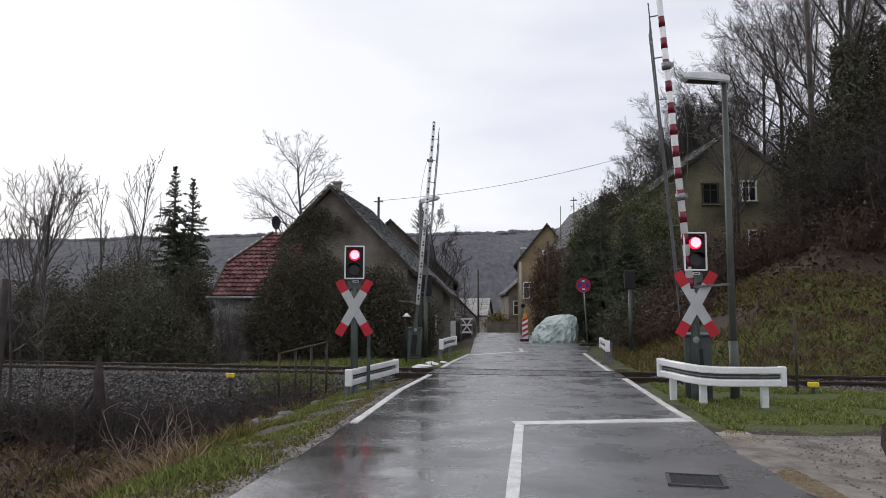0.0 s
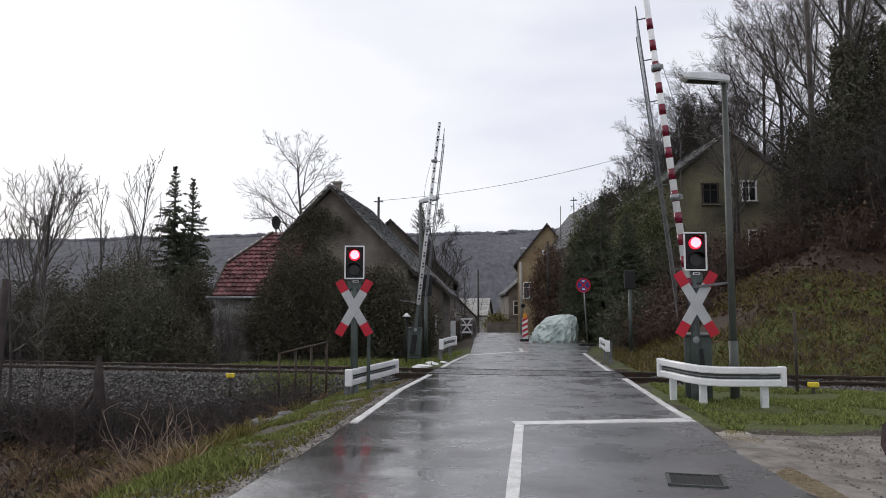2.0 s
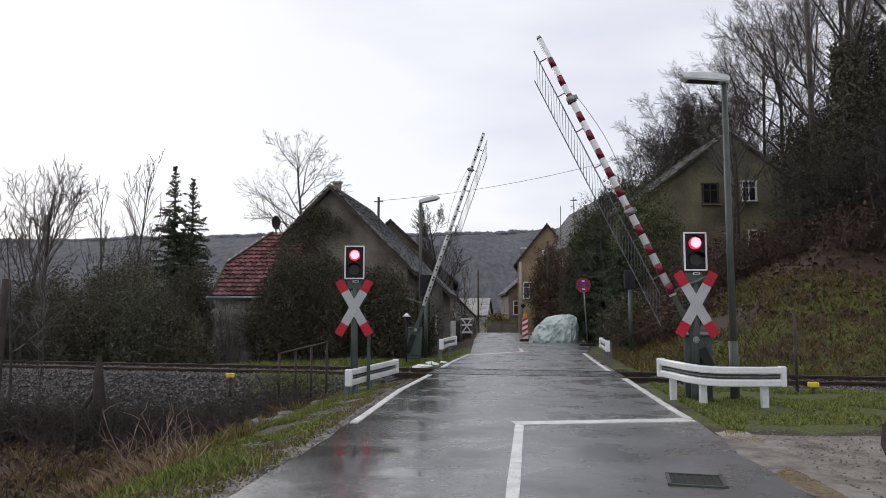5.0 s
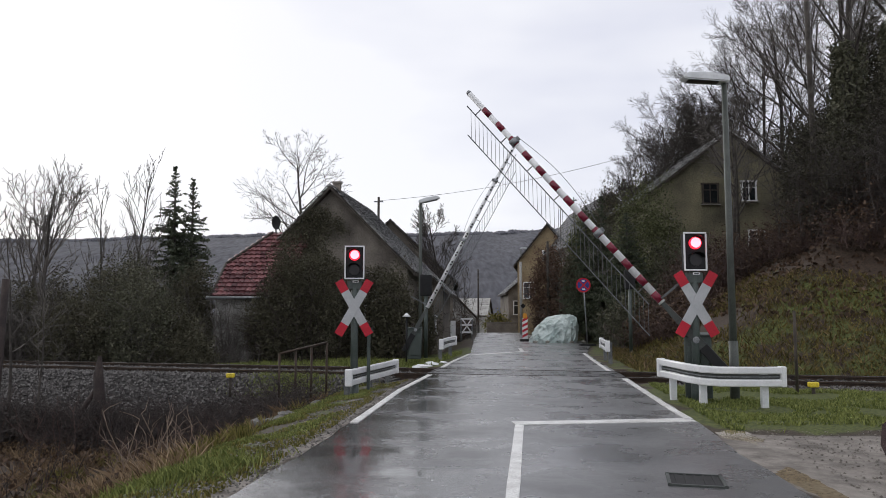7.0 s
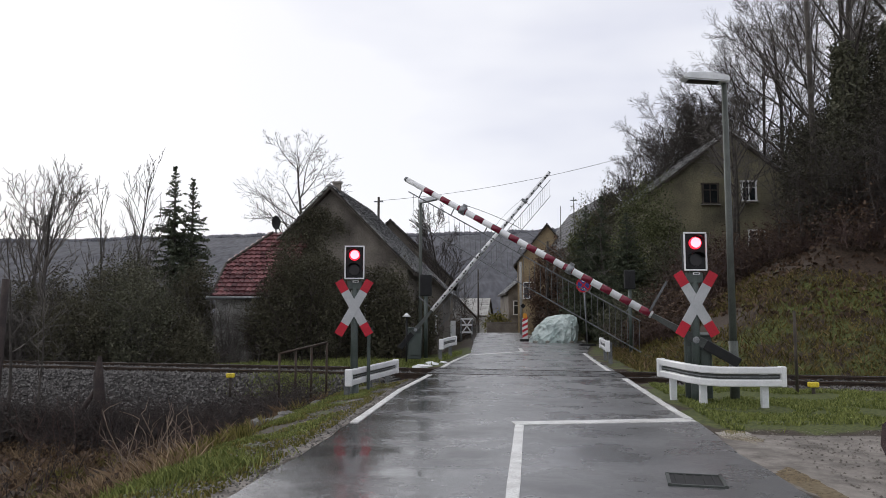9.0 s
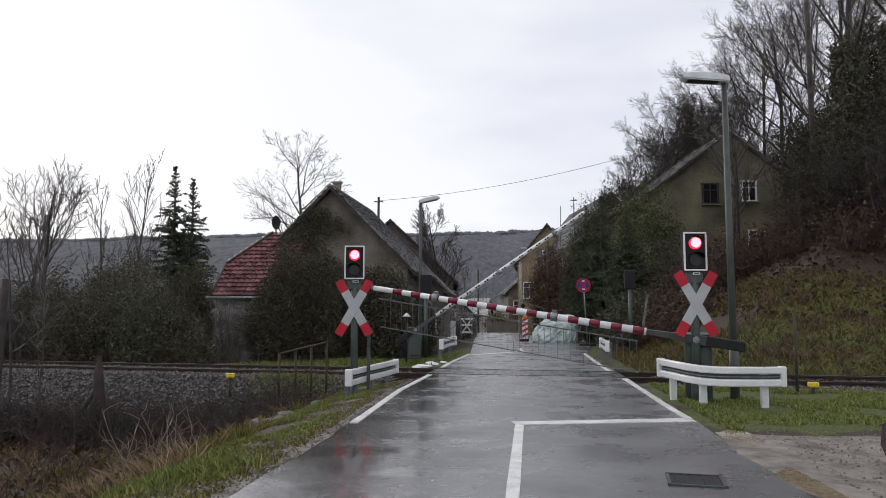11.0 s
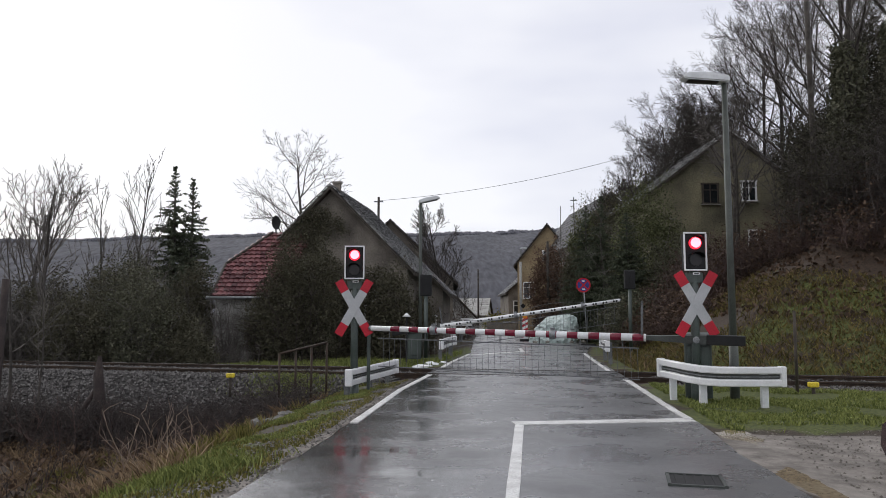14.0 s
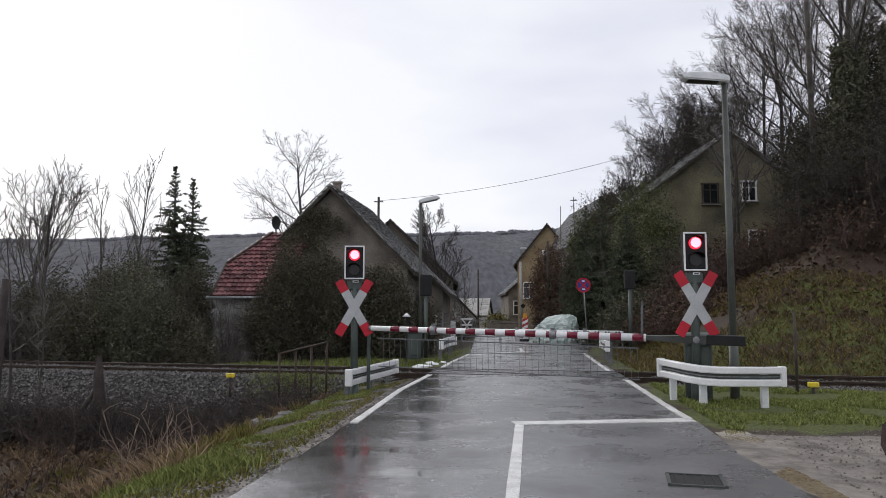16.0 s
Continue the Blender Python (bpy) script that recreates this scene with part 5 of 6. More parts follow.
thick_2 = shrub(-17.9, 21.4, 1.3, 0.9, 2.3, 202, TS, None, 0, 0.1, None, 120, "thicket")
for k, (x, y) in enumerate(((-15.6, 21.6), (-17.2, 22.6), (-16.4, 25.0), (-12.8, 25.5), (-19.0, 22.5), (-14.8, 23.8), (-10.2, 26.0))):
    copy_thing(thick if k % 2 else thick_2, at_ground(x, y, 70 * k))
# evergreen and ivy before the old gable
def wall_ivy():
    """Ivy that has grown over the left part of the old gable and hangs off it in lumps."""
    rng = random.Random(41)
    t = thing("ivy", pose(-4.12, 26.93, -0.3, 0, 0, -7), "thick dark ivy smothering the lower gable wall", "ivy")
    pts = []
    while len(pts) < 38000:
        x, z = rng.uniform(-2.9, 3.2), rng.uniform(0, 6.2)
        top = 6.25 - abs(x) * 1.015
        k = 0.5 + 0.5 * noise.noise(Vector((x * 0.8, z * 0.7, 3))) + 0.3 * noise.noise(Vector((x * 2.4, z * 2.0, 9)))
        reach = 0.50 - 0.36 * x - 0.08 * max(0.0, z - 3.0) + 0.9 * smooth_step(3.9, 2.7, z)
        if z > top or k > reach:
            continue
        depth = (0.25 + 0.9 * (1 - z / 6.5)) * (0.4 + 0.6 * k) * rng.random()
        for _ in range(5):
            pts.append((x + rng.gauss(0, 0.1), -0.05 - depth - abs(rng.gauss(0, 0.06)), z + rng.gauss(0, 0.12)))
    tagged(mesh_part("foliage", leaf_mesh("foliage", pts, 0.05, rng), HEDGE, t), kind="stuff")
    st = Sprouts()
    for _ in range(45):
        p = Vector((rng.uniform(-2.9, -1.2), -0.1, 0))
        line = limb_line(rng, p, Vector((rng.gauss(0, 0.2), -0.02, 1)), rng.uniform(2, 5), 8, 0.08, 0.03)
        st.line([Vector((v.x, min(-0.05, v.y * 0.4 - 0.15), v.z)) for v in line if v.z < 6.2 - abs(v.x)], [0.02] * 9, 5) if all(v.z < 6.2 - abs(v.x) for v in line) else None
    tagged(mesh_part("stem_tangle", st.mesh("stem_tangle"), BARK, t), kind="stuff")


wall_ivy()
shrub(-5.15, 24.3, 0.72, 0.7, 4.3, 41, "tall dark evergreen before the gable", HEDGE, 18000, 0.048, None, 30, "shrub", DITCH_STEM)
shrub(-4.45, 24.6, 0.9, 0.8, 4.3, 42, "tall dark evergreen before the gable", HEDGE, 18000, 0.048, None, 30, "shrub", DITCH_STEM)
shrub(-5.9, 24.6, 0.6, 0.6, 2.6, 48, "dark evergreen before the gable", HEDGE, 9000, 0.048, None, 20, "shrub", DITCH_STEM)
shrub(-1.75, 25.7, 0.7, 0.7, 3.4, 43, "dark ivy shrub at the corner of the house", HEDGE, 10000, 0.055, None, 24, "shrub", DITCH_STEM)
shrub(-0.9, 28.8, 0.6, 0.8, 2.6, 44, "dark ivy shrub at the corner of the house", HEDGE, 8000, 0.055, None, 24, "shrub", DITCH_STEM)
shrub(-7.1, 23.6, 1.4, 0.6, 0.9, 46, "tangle of cut branches before the pale house", None, 0, 0.1, None, 90, "brushwood")
shrub(-7.2, 24.55, 0.7, 0.15, 2.5, 47, "leafless vine on the pale house wall", None, 0, 0.1, None, 26, "vine")
# right bank
conifer(7.2, 36.8, 6.9, 1.5, 51, "dark green conifer at the foot of the slope", 0.0)
conifer(7.7, 35.5, 7.2, 1.6, 52, "dark green conifer at the foot of the slope", 0.0)
conifer(8.0, 31.8, 5.6, 1.5, 53, "dark green conifer at the foot of the slope", 0.2)
shrub(9.25, 33, 1.5, 1.3, 7.3, 54, "tall broad yew with mossy green tips on the slope", YEW, 26000, 0.062, 0.4)
shrub(10.1, 31.5, 1.1, 1.1, 4.0, 55, "dark evergreen on the slope beside the yew", IVY, 15000, 0.062, 0.8)
shrub(7.4, 29.0, 1.0, 0.9, 2.2, 56, "dark evergreen at the roadside", IVY, 9000, 0.055)
shrub(7.7, 37.6, 1.0, 0.9, 3.0, 57, "dark evergreen behind the covered heap", YEW, 9000, 0.06)
BR = "reddish-brown tangle of leafless brambles"
BRAMBLE = mat("reddish_bramble_stems", (0.050, 0.030, 0.026), (0.115, 0.070, 0.058), 3, 0.8, 0.0)
for i, (x, y, rx, h) in enumerate(((8.2, 26.5, 1.0, 1.8), (9.6, 27.0, 1.3, 2.4), (11.0, 27.5, 1.3, 2.2), (12.6, 28.5, 1.2, 1.5), (10.2, 29.5, 1.2, 2.4), (14.2, 27.0, 1.5, 2.0), (15.8, 25.0, 1.5, 1.9), (13.0, 32.0, 1.6, 2.2), (12.4, 21.5, 1.3, 1.5), (14.0, 23.0, 1.5, 1.9), (16.0, 29.0, 1.6, 2.2), (18.0, 26.5, 1.6, 2.0), (13.4, 25.4, 1.4, 1.8), (15.0, 20.2, 1.4, 1.5), (17.5, 21.5, 1.5, 1.8), (11.8, 24.2, 1.2, 1.4), (7.3, 23.0, 0.8, 1.0), (8.1, 24.0, 1.0, 1.3), (7.2, 25.6, 0.9, 1.3))):
    shrub(x, y, rx, rx, h, 60 + i, BR, LITTER, 900, 0.07, None, 60, "bramble", BRAMBLE)
shrub(7.45, 51, 1.2, 1.0, 6.1, 71, "russet climber smothering the yellow house", RUSSET, 15000, 0.09, 0, 70, "shrub", BRAMBLE)
shrub(6.6, 45, 1.0, 1.0, 2.2, 72, "russet leafless shrub at the lane's edge", LITTER, 1200, 0.09, 0, 60, "shrub", BRAMBLE)
shrub(4.9, 66, 1.2, 1.0, 2.1, 73, "yellowing shrub on a garden wall", MOSSY, 1500, 0.14, -0.5, 40)
for i, (x, y, rx, h) in enumerate(((0.7, 40.5, 0.6, 1.3), (1.0, 44.5, 0.7, 1.7), (1.6, 50.0, 0.8, 1.9))):
    shrub(x, y, rx, rx * 1.5, h, 75 + i, "leafless hedge shrub beside the lane", LITTER, 500, 0.07, None, 60)
DE = "tall dark evergreen between the lane and the slope"
for i, (x, y, rx, h) in enumerate(((8.35, 43.5, 1.0, 7.9), (9.8, 43, 1.4, 8.5), (11.4, 42, 1.5, 9.0), (7.5, 42, 0.6, 4.6))):
    shrub(x, y, rx, rx * 0.9, h, 240 + i, DE, YEW if i == 0 else HEDGE, 16000, 0.07, 0.2, 40)
HT = "tall leafless tree on the wooded slope"
for i, (x, y, h) in enumerate(((12.4, 46, 9.3), (14.6, 47, 11.0), (16.6, 45, 12.2), (18.8, 40, 13.5), (11.6, 47.5, 7.0), (13.5, 43, 8.6), (15.7, 42.5, 9.4), (11.8, 44, 7.4), (14.7, 44.5, 9.6), (16.8, 43.2, 10.4))):
    bare_tree(at_ground(x, y, 40 * i), h, 80 + i, HT, (13, 10, 8, 4), 0.22, 0.52, 0.09, 0.015, 0.0085, DARK_TWIG)
first = bare_tree(at_ground(17.4, 34), 14.0, 90, HT, (12, 8, 6, 3), 0.22, 0.48, 0.09, 0.013, 0.008)
second = bare_tree(at_ground(15.8, 29), 13.0, 91, HT, (12, 8, 6, 3), 0.24, 0.48, 0.09, 0.013, 0.008)
for x, y, rz, src in ((23, 42, 300, second), (20.5, 46, 20, first), (26, 38, 100, first)):
    copy_thing(src, at_ground(x, y, rz))
bare_tree(at_ground(11.9, 29.5), 6.4, 92, "small leafless tree with a dark bent trunk on the slope", (8, 6, 5, 3), 0.45, 0.45, 0.04, 0.020, 0.008)
bare_tree(at_ground(13.2, 33.5), 8.4, 93, "leafless tree before the house on the slope", (10, 7, 5, 3), 0.4, 0.42, 0.06, 0.018, 0.009)
ivy = ivy_tree(at_ground(14.4, 25.5), 13.5, 94, "ivy-clad leafless tree on the wooded slope")
ivy_tree(at_ground(15.6, 43.5), 8.8, 96, "ivy-clad leafless tree behind the house on the slope")
ivy_2 = ivy_tree(at_ground(17.2, 27.0), 14.0, 95, "ivy-clad leafless tree on the wooded slope")
for x, y, rz, src in ((23.5, 35.0, 190, ivy_2), (20.6, 29.5, 60, ivy)):
    copy_thing(src, at_ground(x, y, rz))


IM = "ivy mass swallowing a tree, coloured dark for the wood's shade"
for i, (x, y, rx, h) in enumerate(((16.0, 31.5, 1.1, 5.0), (17.2, 31.0, 1.2, 5.6), (18.3, 31.5, 1.2, 8.6), (19.8, 33.0, 1.3, 9.6), (21.2, 50, 2.0, 6.0), (23.4, 49, 2.0, 6.5), (25.6, 48, 2.0, 5.6), (15.9, 46.5, 1.7, 10.2), (17.6, 46.5, 1.3, 7.6), (15.4, 27.5, 1.1, 3.6), (17.0, 27.5, 1.2, 4.4))):
    shrub(x, y, rx, rx * 0.9, h, 260 + i, IM, SHADE_IVY, 19000, 0.07, None, 30, "ivy")


slope_thicket = shrub(17.2, 28.2, 1.5, 1.3, 3.6, 211, "dense leafless undergrowth on the wooded slope", None, 0, 0.1, None, 110, "thicket", DARK_TWIG)
slope_thicket_2 = shrub(17.0, 31.8, 1.5, 1.3, 4.4, 212, "dense leafless undergrowth on the wooded slope", SHADE_IVY, 6000, 0.06, None, 90, "thicket", DARK_TWIG)
for k, (x, y) in enumerate(((12.6, 23.8), (13.8, 21.9), (16.4, 26.4), (17.6, 30.2), (14.6, 21.2), (16.4, 19.6), (16.8, 23.4), (18.8, 22.0), (19.4, 26.0), (18.2, 33.0), (15.4, 24.6))):
    copy_thing(slope_thicket if k % 2 else slope_thicket_2, at_ground(x, y, 53 * k))


# ---- grass, leaves, loose stones ----
def blades(name, places, lo, hi, width, material, seed, label, lean=0.35, category="grass"):
    """Upright blades at places, one mesh."""
    g = np.random.default_rng(seed)
    c = np.array(places)
    n = len(c)
    a = g.uniform(0, 2 * np.pi, n)
    h = g.uniform(lo, hi, n)
    w = width * g.uniform(0.6, 1.4, n)
    side = np.stack([np.cos(a), np.sin(a), np.zeros(n)], 1) * w[:, None]
    tip = c + np.stack([g.normal(0, lean, n) * h, g.normal(0, lean, n) * h, h], 1)
    mid = c + (tip - c) * 0.55 + np.stack([np.zeros(n), np.zeros(n), h * 0.12], 1)
    v = np.stack([c - side, c + side, mid + side * 0.8, tip, mid - side * 0.8], 1).reshape(-1, 3)
    me = bpy.data.meshes.new(name)
    me.from_pydata(v.tolist(), [], np.arange(n * 5).reshape(n, 5).tolist())
    return tagged(mesh_part(name, me, material), label, category, kind="stuff")


def scatter(seed, n, inside):
    rng = random.Random(seed)
    out = []
    while len(out) < n:
        p = inside(rng)
        if p:
            out.append((p[0], p[1], height(*p) - 0.02))
    return out


def clumped(x, y, s=1.3, cut=0.0):
    return noise.noise(Vector((x * s, y * s, 7))) > cut


def verge_left(lo, hi, y0, y1, cut):
    def f(rng):
        y = y0 + (y1 - y0) * rng.random()
        x = edge(LEFT_EDGE, y) - rng.uniform(lo, hi)
        return (x, y) if clumped(x, y, 1.6, cut) and y < TRACK(x) - 1.5 else None
    return f


blades("grass_verge", scatter(1, 11000, verge_left(0.45, 1.7, 4.3, 15, 0.02)), 0.02, 0.07, 0.006, GRASS, 1, "short wet green grass along the lane's edge")
blades("moss_verge", scatter(2, 15000, verge_left(0.15, 1.7, 4.3, 15, -0.15)), 0.015, 0.05, 0.008, MOSSY, 2, "short yellowish moss and grass on gravel")
blades("dead_grass", scatter(3, 15000, verge_left(1.5, 7.5, 4.6, 14, -0.05)), 0.06, 0.26, 0.006, DRY, 3, "matted straw-coloured dead grass on the ditch slope", 0.7)
blades("ditch_grass", scatter(4, 7000, verge_left(1.4, 4.5, 4.6, 12, 0.16)), 0.06, 0.22, 0.007, MOSSY, 4, "dull green grass tufts on the ditch slope", 0.5)


def clump(cx, cy, r):
    def f(rng):
        return cx + rng.gauss(0, r), cy + rng.gauss(0, r)
    return f


blades("straw_tuft", scatter(31, 1500, clump(-3.75, 8.9, 0.30)), 0.14, 0.42, 0.006, STRAW, 31, "tall tuft of pale dead grass on the ditch slope", 0.5)
blades("straw_tuft", scatter(32, 700, clump(-3.0, 7.6, 0.22)), 0.10, 0.28, 0.005, STRAW, 32, "tuft of pale dead grass beside the verge", 0.6)
blades("grass_tuft", scatter(33, 3200, clump(-2.35, 6.6, 0.33)), 0.03, 0.12, 0.006, GRASS, 33, "lush green grass patch on the verge", 0.5)
blades("grass_tuft", scatter(34, 700, clump(-2.75, 9.4, 0.16)), 0.08, 0.26, 0.006, MOSSY, 34, "green grass tuft at the ditch edge", 0.5)
blades("grass_tuft", scatter(35, 1500, clump(-4.3, 9.8, 0.35)), 0.06, 0.20, 0.007, MOSSY, 35, "dull green grass patch in the ditch", 0.5)


def strip_right(rng):
    y = rng.uniform(8.5, 14.5)
    x = edge(RIGHT_EDGE, y) + rng.uniform(0.25, 9)
    return (x, y) if y < TRACK(x) - 1.3 and clumped(x, y, 1.1, -0.12) and clumped(x + 9, y, 3.1, -0.25) and (y > 9.0 or clumped(x, y, 2.0, 0.1)) else None


blades("grass_strip", scatter(5, 26000, strip_right), 0.02, 0.075, 0.009, GRASS, 5, "short wet green grass between gravel and track")


def far_strip(rng):
    y = rng.uniform(18, 29)
    l = edge(LEFT_EDGE, y)
    x = l - rng.uniform(0.3, 7)
    return (x, y) if y > TRACK(x) + 3.0 and y < 25.5 else None


blades("grass_far_verge", scatter(6, 15000, far_strip), 0.05, 0.18, 0.012, GRASS, 6, "wet green grass between track and old house")


def shoulder_grass():
    """Grass on the ballast shoulder beside the culvert."""
    rng = random.Random(36)
    out = []
    for _ in range(2600):
        x = -3.2 + rng.gauss(0, 0.55)
        off = rng.uniform(0.6, 1.5)
        y = TRACK(x) - off
        if x < edge(LEFT_EDGE, y) - 0.3:
            out.append((x, y, -0.12 - 0.54 * max(0.0, off - 0.75)))
    blades("shoulder_grass", out, 0.05, 0.17, 0.008, GRASS, 36, "green grass on the ballast shoulder by the culvert", 0.5)


shoulder_grass()


def slope_right(rng):
    y = rng.uniform(16, 32)
    x = edge(RIGHT_EDGE, y) + rng.uniform(0.4, 13)
    off = min(x - edge(RIGHT_EDGE, y) - 1.6, (y - TRACK(x) - 2.4) * 0.9)
    return (x, y) if -1.0 < off < bank_grass(x, y) + 0.5 * rng.random() and y > TRACK(x) + 2.3 else None


blades("slope_dead_grass", scatter(8, 2400, slope_right), 0.06, 0.22, 0.010, DRY, 8, "tufts of dead grass on the bank", 0.7)


def slope_patch(sign):
    def f(rng):
        p = slope_right(rng)
        return p if p and sign * noise.noise(Vector((p[0] * 0.55, p[1] * 0.55, 11))) > -0.03 else None
    return f


blades("slope_green", scatter(17, 6000, slope_patch(1)), 0.04, 0.12, 0.012, MOSSY, 17, "patches of green grass on the bank", 0.6)
blades("slope_grass", scatter(7, 22000, slope_right), 0.04, 0.15, 0.014, BANK, 7, "mossy yellow-green grass on the bank", 0.6)
WR = random.Random(31)
for name, seed, n, inside, size, text in (("verge_weeds", 21, 5000, verge_left(0.3, 1.9, 4.2, 14, 0.05), 0.02, "low broad-leaved weeds on the verge"), ("strip_weeds", 22, 15000, strip_right, 0.019, "low broad-leaved weeds in the grass strip"), ("slope_weeds", 23, 7000, slope_patch(-1), 0.06, "low weeds and moss on the bank")):
    tagged(mesh_part(name, leaf_mesh(name, [(x, y, z + 0.02 + 0.03 * WR.random()) for x, y, z in scatter(seed, n, inside)], size, WR, 0, 1.2), GRASS if seed < 23 else BANK), text, "weeds", kind="stuff")


def litter_right(rng):
    x, y = rng.uniform(8, 26), rng.uniform(18, 46)
    return (x, y) if min(x - edge(RIGHT_EDGE, y) - 1.6, (y - TRACK(x) - 2.4) * 0.9) > 2.0 else None


LR = random.Random(9)
tagged(mesh_part("leaf_litter", leaf_mesh("leaf_litter", [(x, y, z + 0.05) for x, y, z in scatter(9, 16000, litter_right)], 0.12, LR), LITTER), "brown fallen leaves on the wooded slope", "leaf litter", kind="stuff")


def stones(name, places, lo, hi, material, seed, label, category="gravel"):
    rng = random.Random(seed)
    verts, faces = [], []
    for x, y, z in places:
        r = rng.uniform(lo, hi)
        b = len(verts)
        for q in ((1, 0, 0), (-1, 0, 0), (0, 1, 0), (0, -1, 0), (0, 0, 0.7), (0, 0, -0.5)):
            verts.append((x + q[0] * r * rng.uniform(0.6, 1.3), y + q[1] * r * rng.uniform(0.6, 1.3), z + 0.015 + q[2] * r))
        faces += [(b, b + 2, b + 4), (b + 2, b + 1, b + 4), (b + 1, b + 3, b + 4), (b + 3, b, b + 4), (b + 2, b, b + 5), (b + 1, b + 2, b + 5), (b + 3, b + 1, b + 5), (b, b + 3, b + 5)]
    tagged(mesh_part(name, raw(name, verts, faces), material), label, category, kind="stuff")


stones("verge_gravel", scatter(10, 3800, verge_left(0.02, 0.9, 4.2, 15, -0.4)), 0.006, 0.02, DARK_GRAVEL, 10, "loose grey gravel along the lane's edge")


def yard(rng):
    y = rng.uniform(4.2, 8.6)
    x = edge(RIGHT_EDGE, y) + rng.uniform(0.5, 5)
    return (x, y)


stones("yard_gravel", scatter(11, 3800, yard), 0.004, 0.016, PALE_GRIT, 11, "fine loose gravel on the muddy yard")


def brush(x, y, n, h, seed, material, label):
    """A clump of thin bare stems on the ditch slope."""
    rng = random.Random(seed)
    t = thing("brushwood", at_ground(x, y), label, "brushwood", "ditch brush")
    st = Sprouts()
    for _ in range(n):
        p = Vector((rng.gauss(0, 0.35), rng.gauss(0, 0.35), -0.1))
        pts = limb_line(rng, p, Vector((rng.gauss(0, 0.35), rng.gauss(0, 0.35), 1)), h * rng.uniform(0.5, 1.2), 5, 0.14, 0.0)
        st.line(pts, [0.009, 0.008, 0.007, 0.006, 0.005, 0.003], 4)
        for q in pts[2:]:
            e = limb_line(rng, q, Vector((rng.gauss(0, 0.8), rng.gauss(0, 0.8), 0.8)), h * 0.25, 3, 0.2, 0.02)
            st.line(e, [0.005, 0.004, 0.003, 0.002], 3)
    tagged(mesh_part("stem_tangle", st.mesh("stem_tangle"), material, t), kind="stuff")


PALE_STEM = mat("pale_dry_stems", (0.16, 0.11, 0.08), (0.32, 0.25, 0.19), 3, 0.8, 0.0)
for i, (x, y, n, h, k) in enumerate(((-3.4, 8.9, 14, 0.95, 0), (-3.1, 8.2, 10, 0.7, 1), (-4.4, 11.3, 26, 0.8, 0), (-5.4, 12.2, 30, 0.9, 1), (-6.6, 12.8, 30, 0.9, 0), (-4.0, 12.9, 26, 0.7, 0), (-8.0, 13.6, 30, 1.0, 1), (-7.0, 10.6, 20, 0.9, 1), (-9.5, 14.0, 30, 1.0, 0), (-3.2, 12.6, 20, 0.6, 0), (-6.0, 8.5, 16, 0.7, 0), (-5.2, 9.6, 16, 0.7, 1), (-10.5, 12.5, 26, 1.0, 0))):
    brush(x, y, n, h, 120 + i, PALE_STEM if i in (0, 1) else DITCH_STEM if k else BRAMBLE, "thin bare stems standing on the ditch slope")


def thicket():
    """The low bramble tangle that fills the ditch below the track."""
    rng = random.Random(77)
    st = Sprouts()
    for _ in range(11500):
        x = rng.uniform(-15, -2.6)
        y = rng.uniform(9.5, 15.2)
        if not (y < TRACK(x) - (0.85 if x < -6 else 0.45) and y > TRACK(x) - 4.8 + 1.5 * noise.noise(Vector((x, y, 4))) and x < edge(LEFT_EDGE, y) - 1.7):
            continue
        z = height(x, y)
        if TRACK(x) - y < 2.6:
            z = max(z, -0.10 - 0.54 * (TRACK(x) - y - 0.75))
        p = Vector((x, y, z - 0.05))
        pts = limb_line(rng, p, Vector((rng.gauss(0, 0.7), rng.gauss(0, 0.7), 0.9)), rng.uniform(0.4, 1.1), 5, 0.22, -0.12)
        st.line(pts, [0.008, 0.007, 0.006, 0.005, 0.004, 0.003], 3)
        for q in pts[1:]:
            e = limb_line(rng, q, Vector((rng.gauss(0, 1), rng.gauss(0, 1), 0.3)), 0.22, 2, 0.3, -0.05)
            st.line(e, [0.005, 0.004, 0.002], 3)
    tagged(mesh_part("bramble_thicket", st.mesh("bramble_thicket"), DITCH_STEM), "low dark tangle of leafless brambles in the ditch", "bramble", kind="stuff")
    g = random.Random(78)

    def ditch(rng):
        y = rng.uniform(6, 15)
        x = edge(LEFT_EDGE, y) - rng.uniform(1.8, 11)
        return (x, y) if y < TRACK(x) - 1.2 else None
    tagged(mesh_part("ditch_leaves", leaf_mesh("ditch_leaves", [(x, y, z + 0.04 + 0.25 * g.random() ** 2) for x, y, z in scatter(79, 9000, ditch)], 0.05, g), LITTER), "wet brown leaves among the brambles", "leaf litter", kind="stuff")


thicket()


def stump():
    t = thing("tree_stump", pose(-6.55, 14.1, -0.95, 0, 4, 0), "dark split tree stump with a leaning brace by the track", "tree stump")
    st = Sprouts()
    st.line([Vector((0, 0, 0)), Vector((0.02, 0, 0.6)), Vector((-0.04, 0, 1.1)), Vector((-0.1, 0, 1.45))], [0.15, 0.11, 0.09, 0.03], 9)
    st.line([Vector((-0.5, 0.05, 0.1)), Vector((-0.2, 0.02, 0.6)), Vector((0, 0, 1.0))], [0.05, 0.045, 0.04], 7)
    st.v = [v + Vector((noise.noise(v * 6), noise.noise(v * 6 + Vector((5, 0, 0))), 0)) * 0.05 for v in st.v]
    mesh_part("stump_wood", st.mesh("stump_wood"), DITCH_STEM, t)


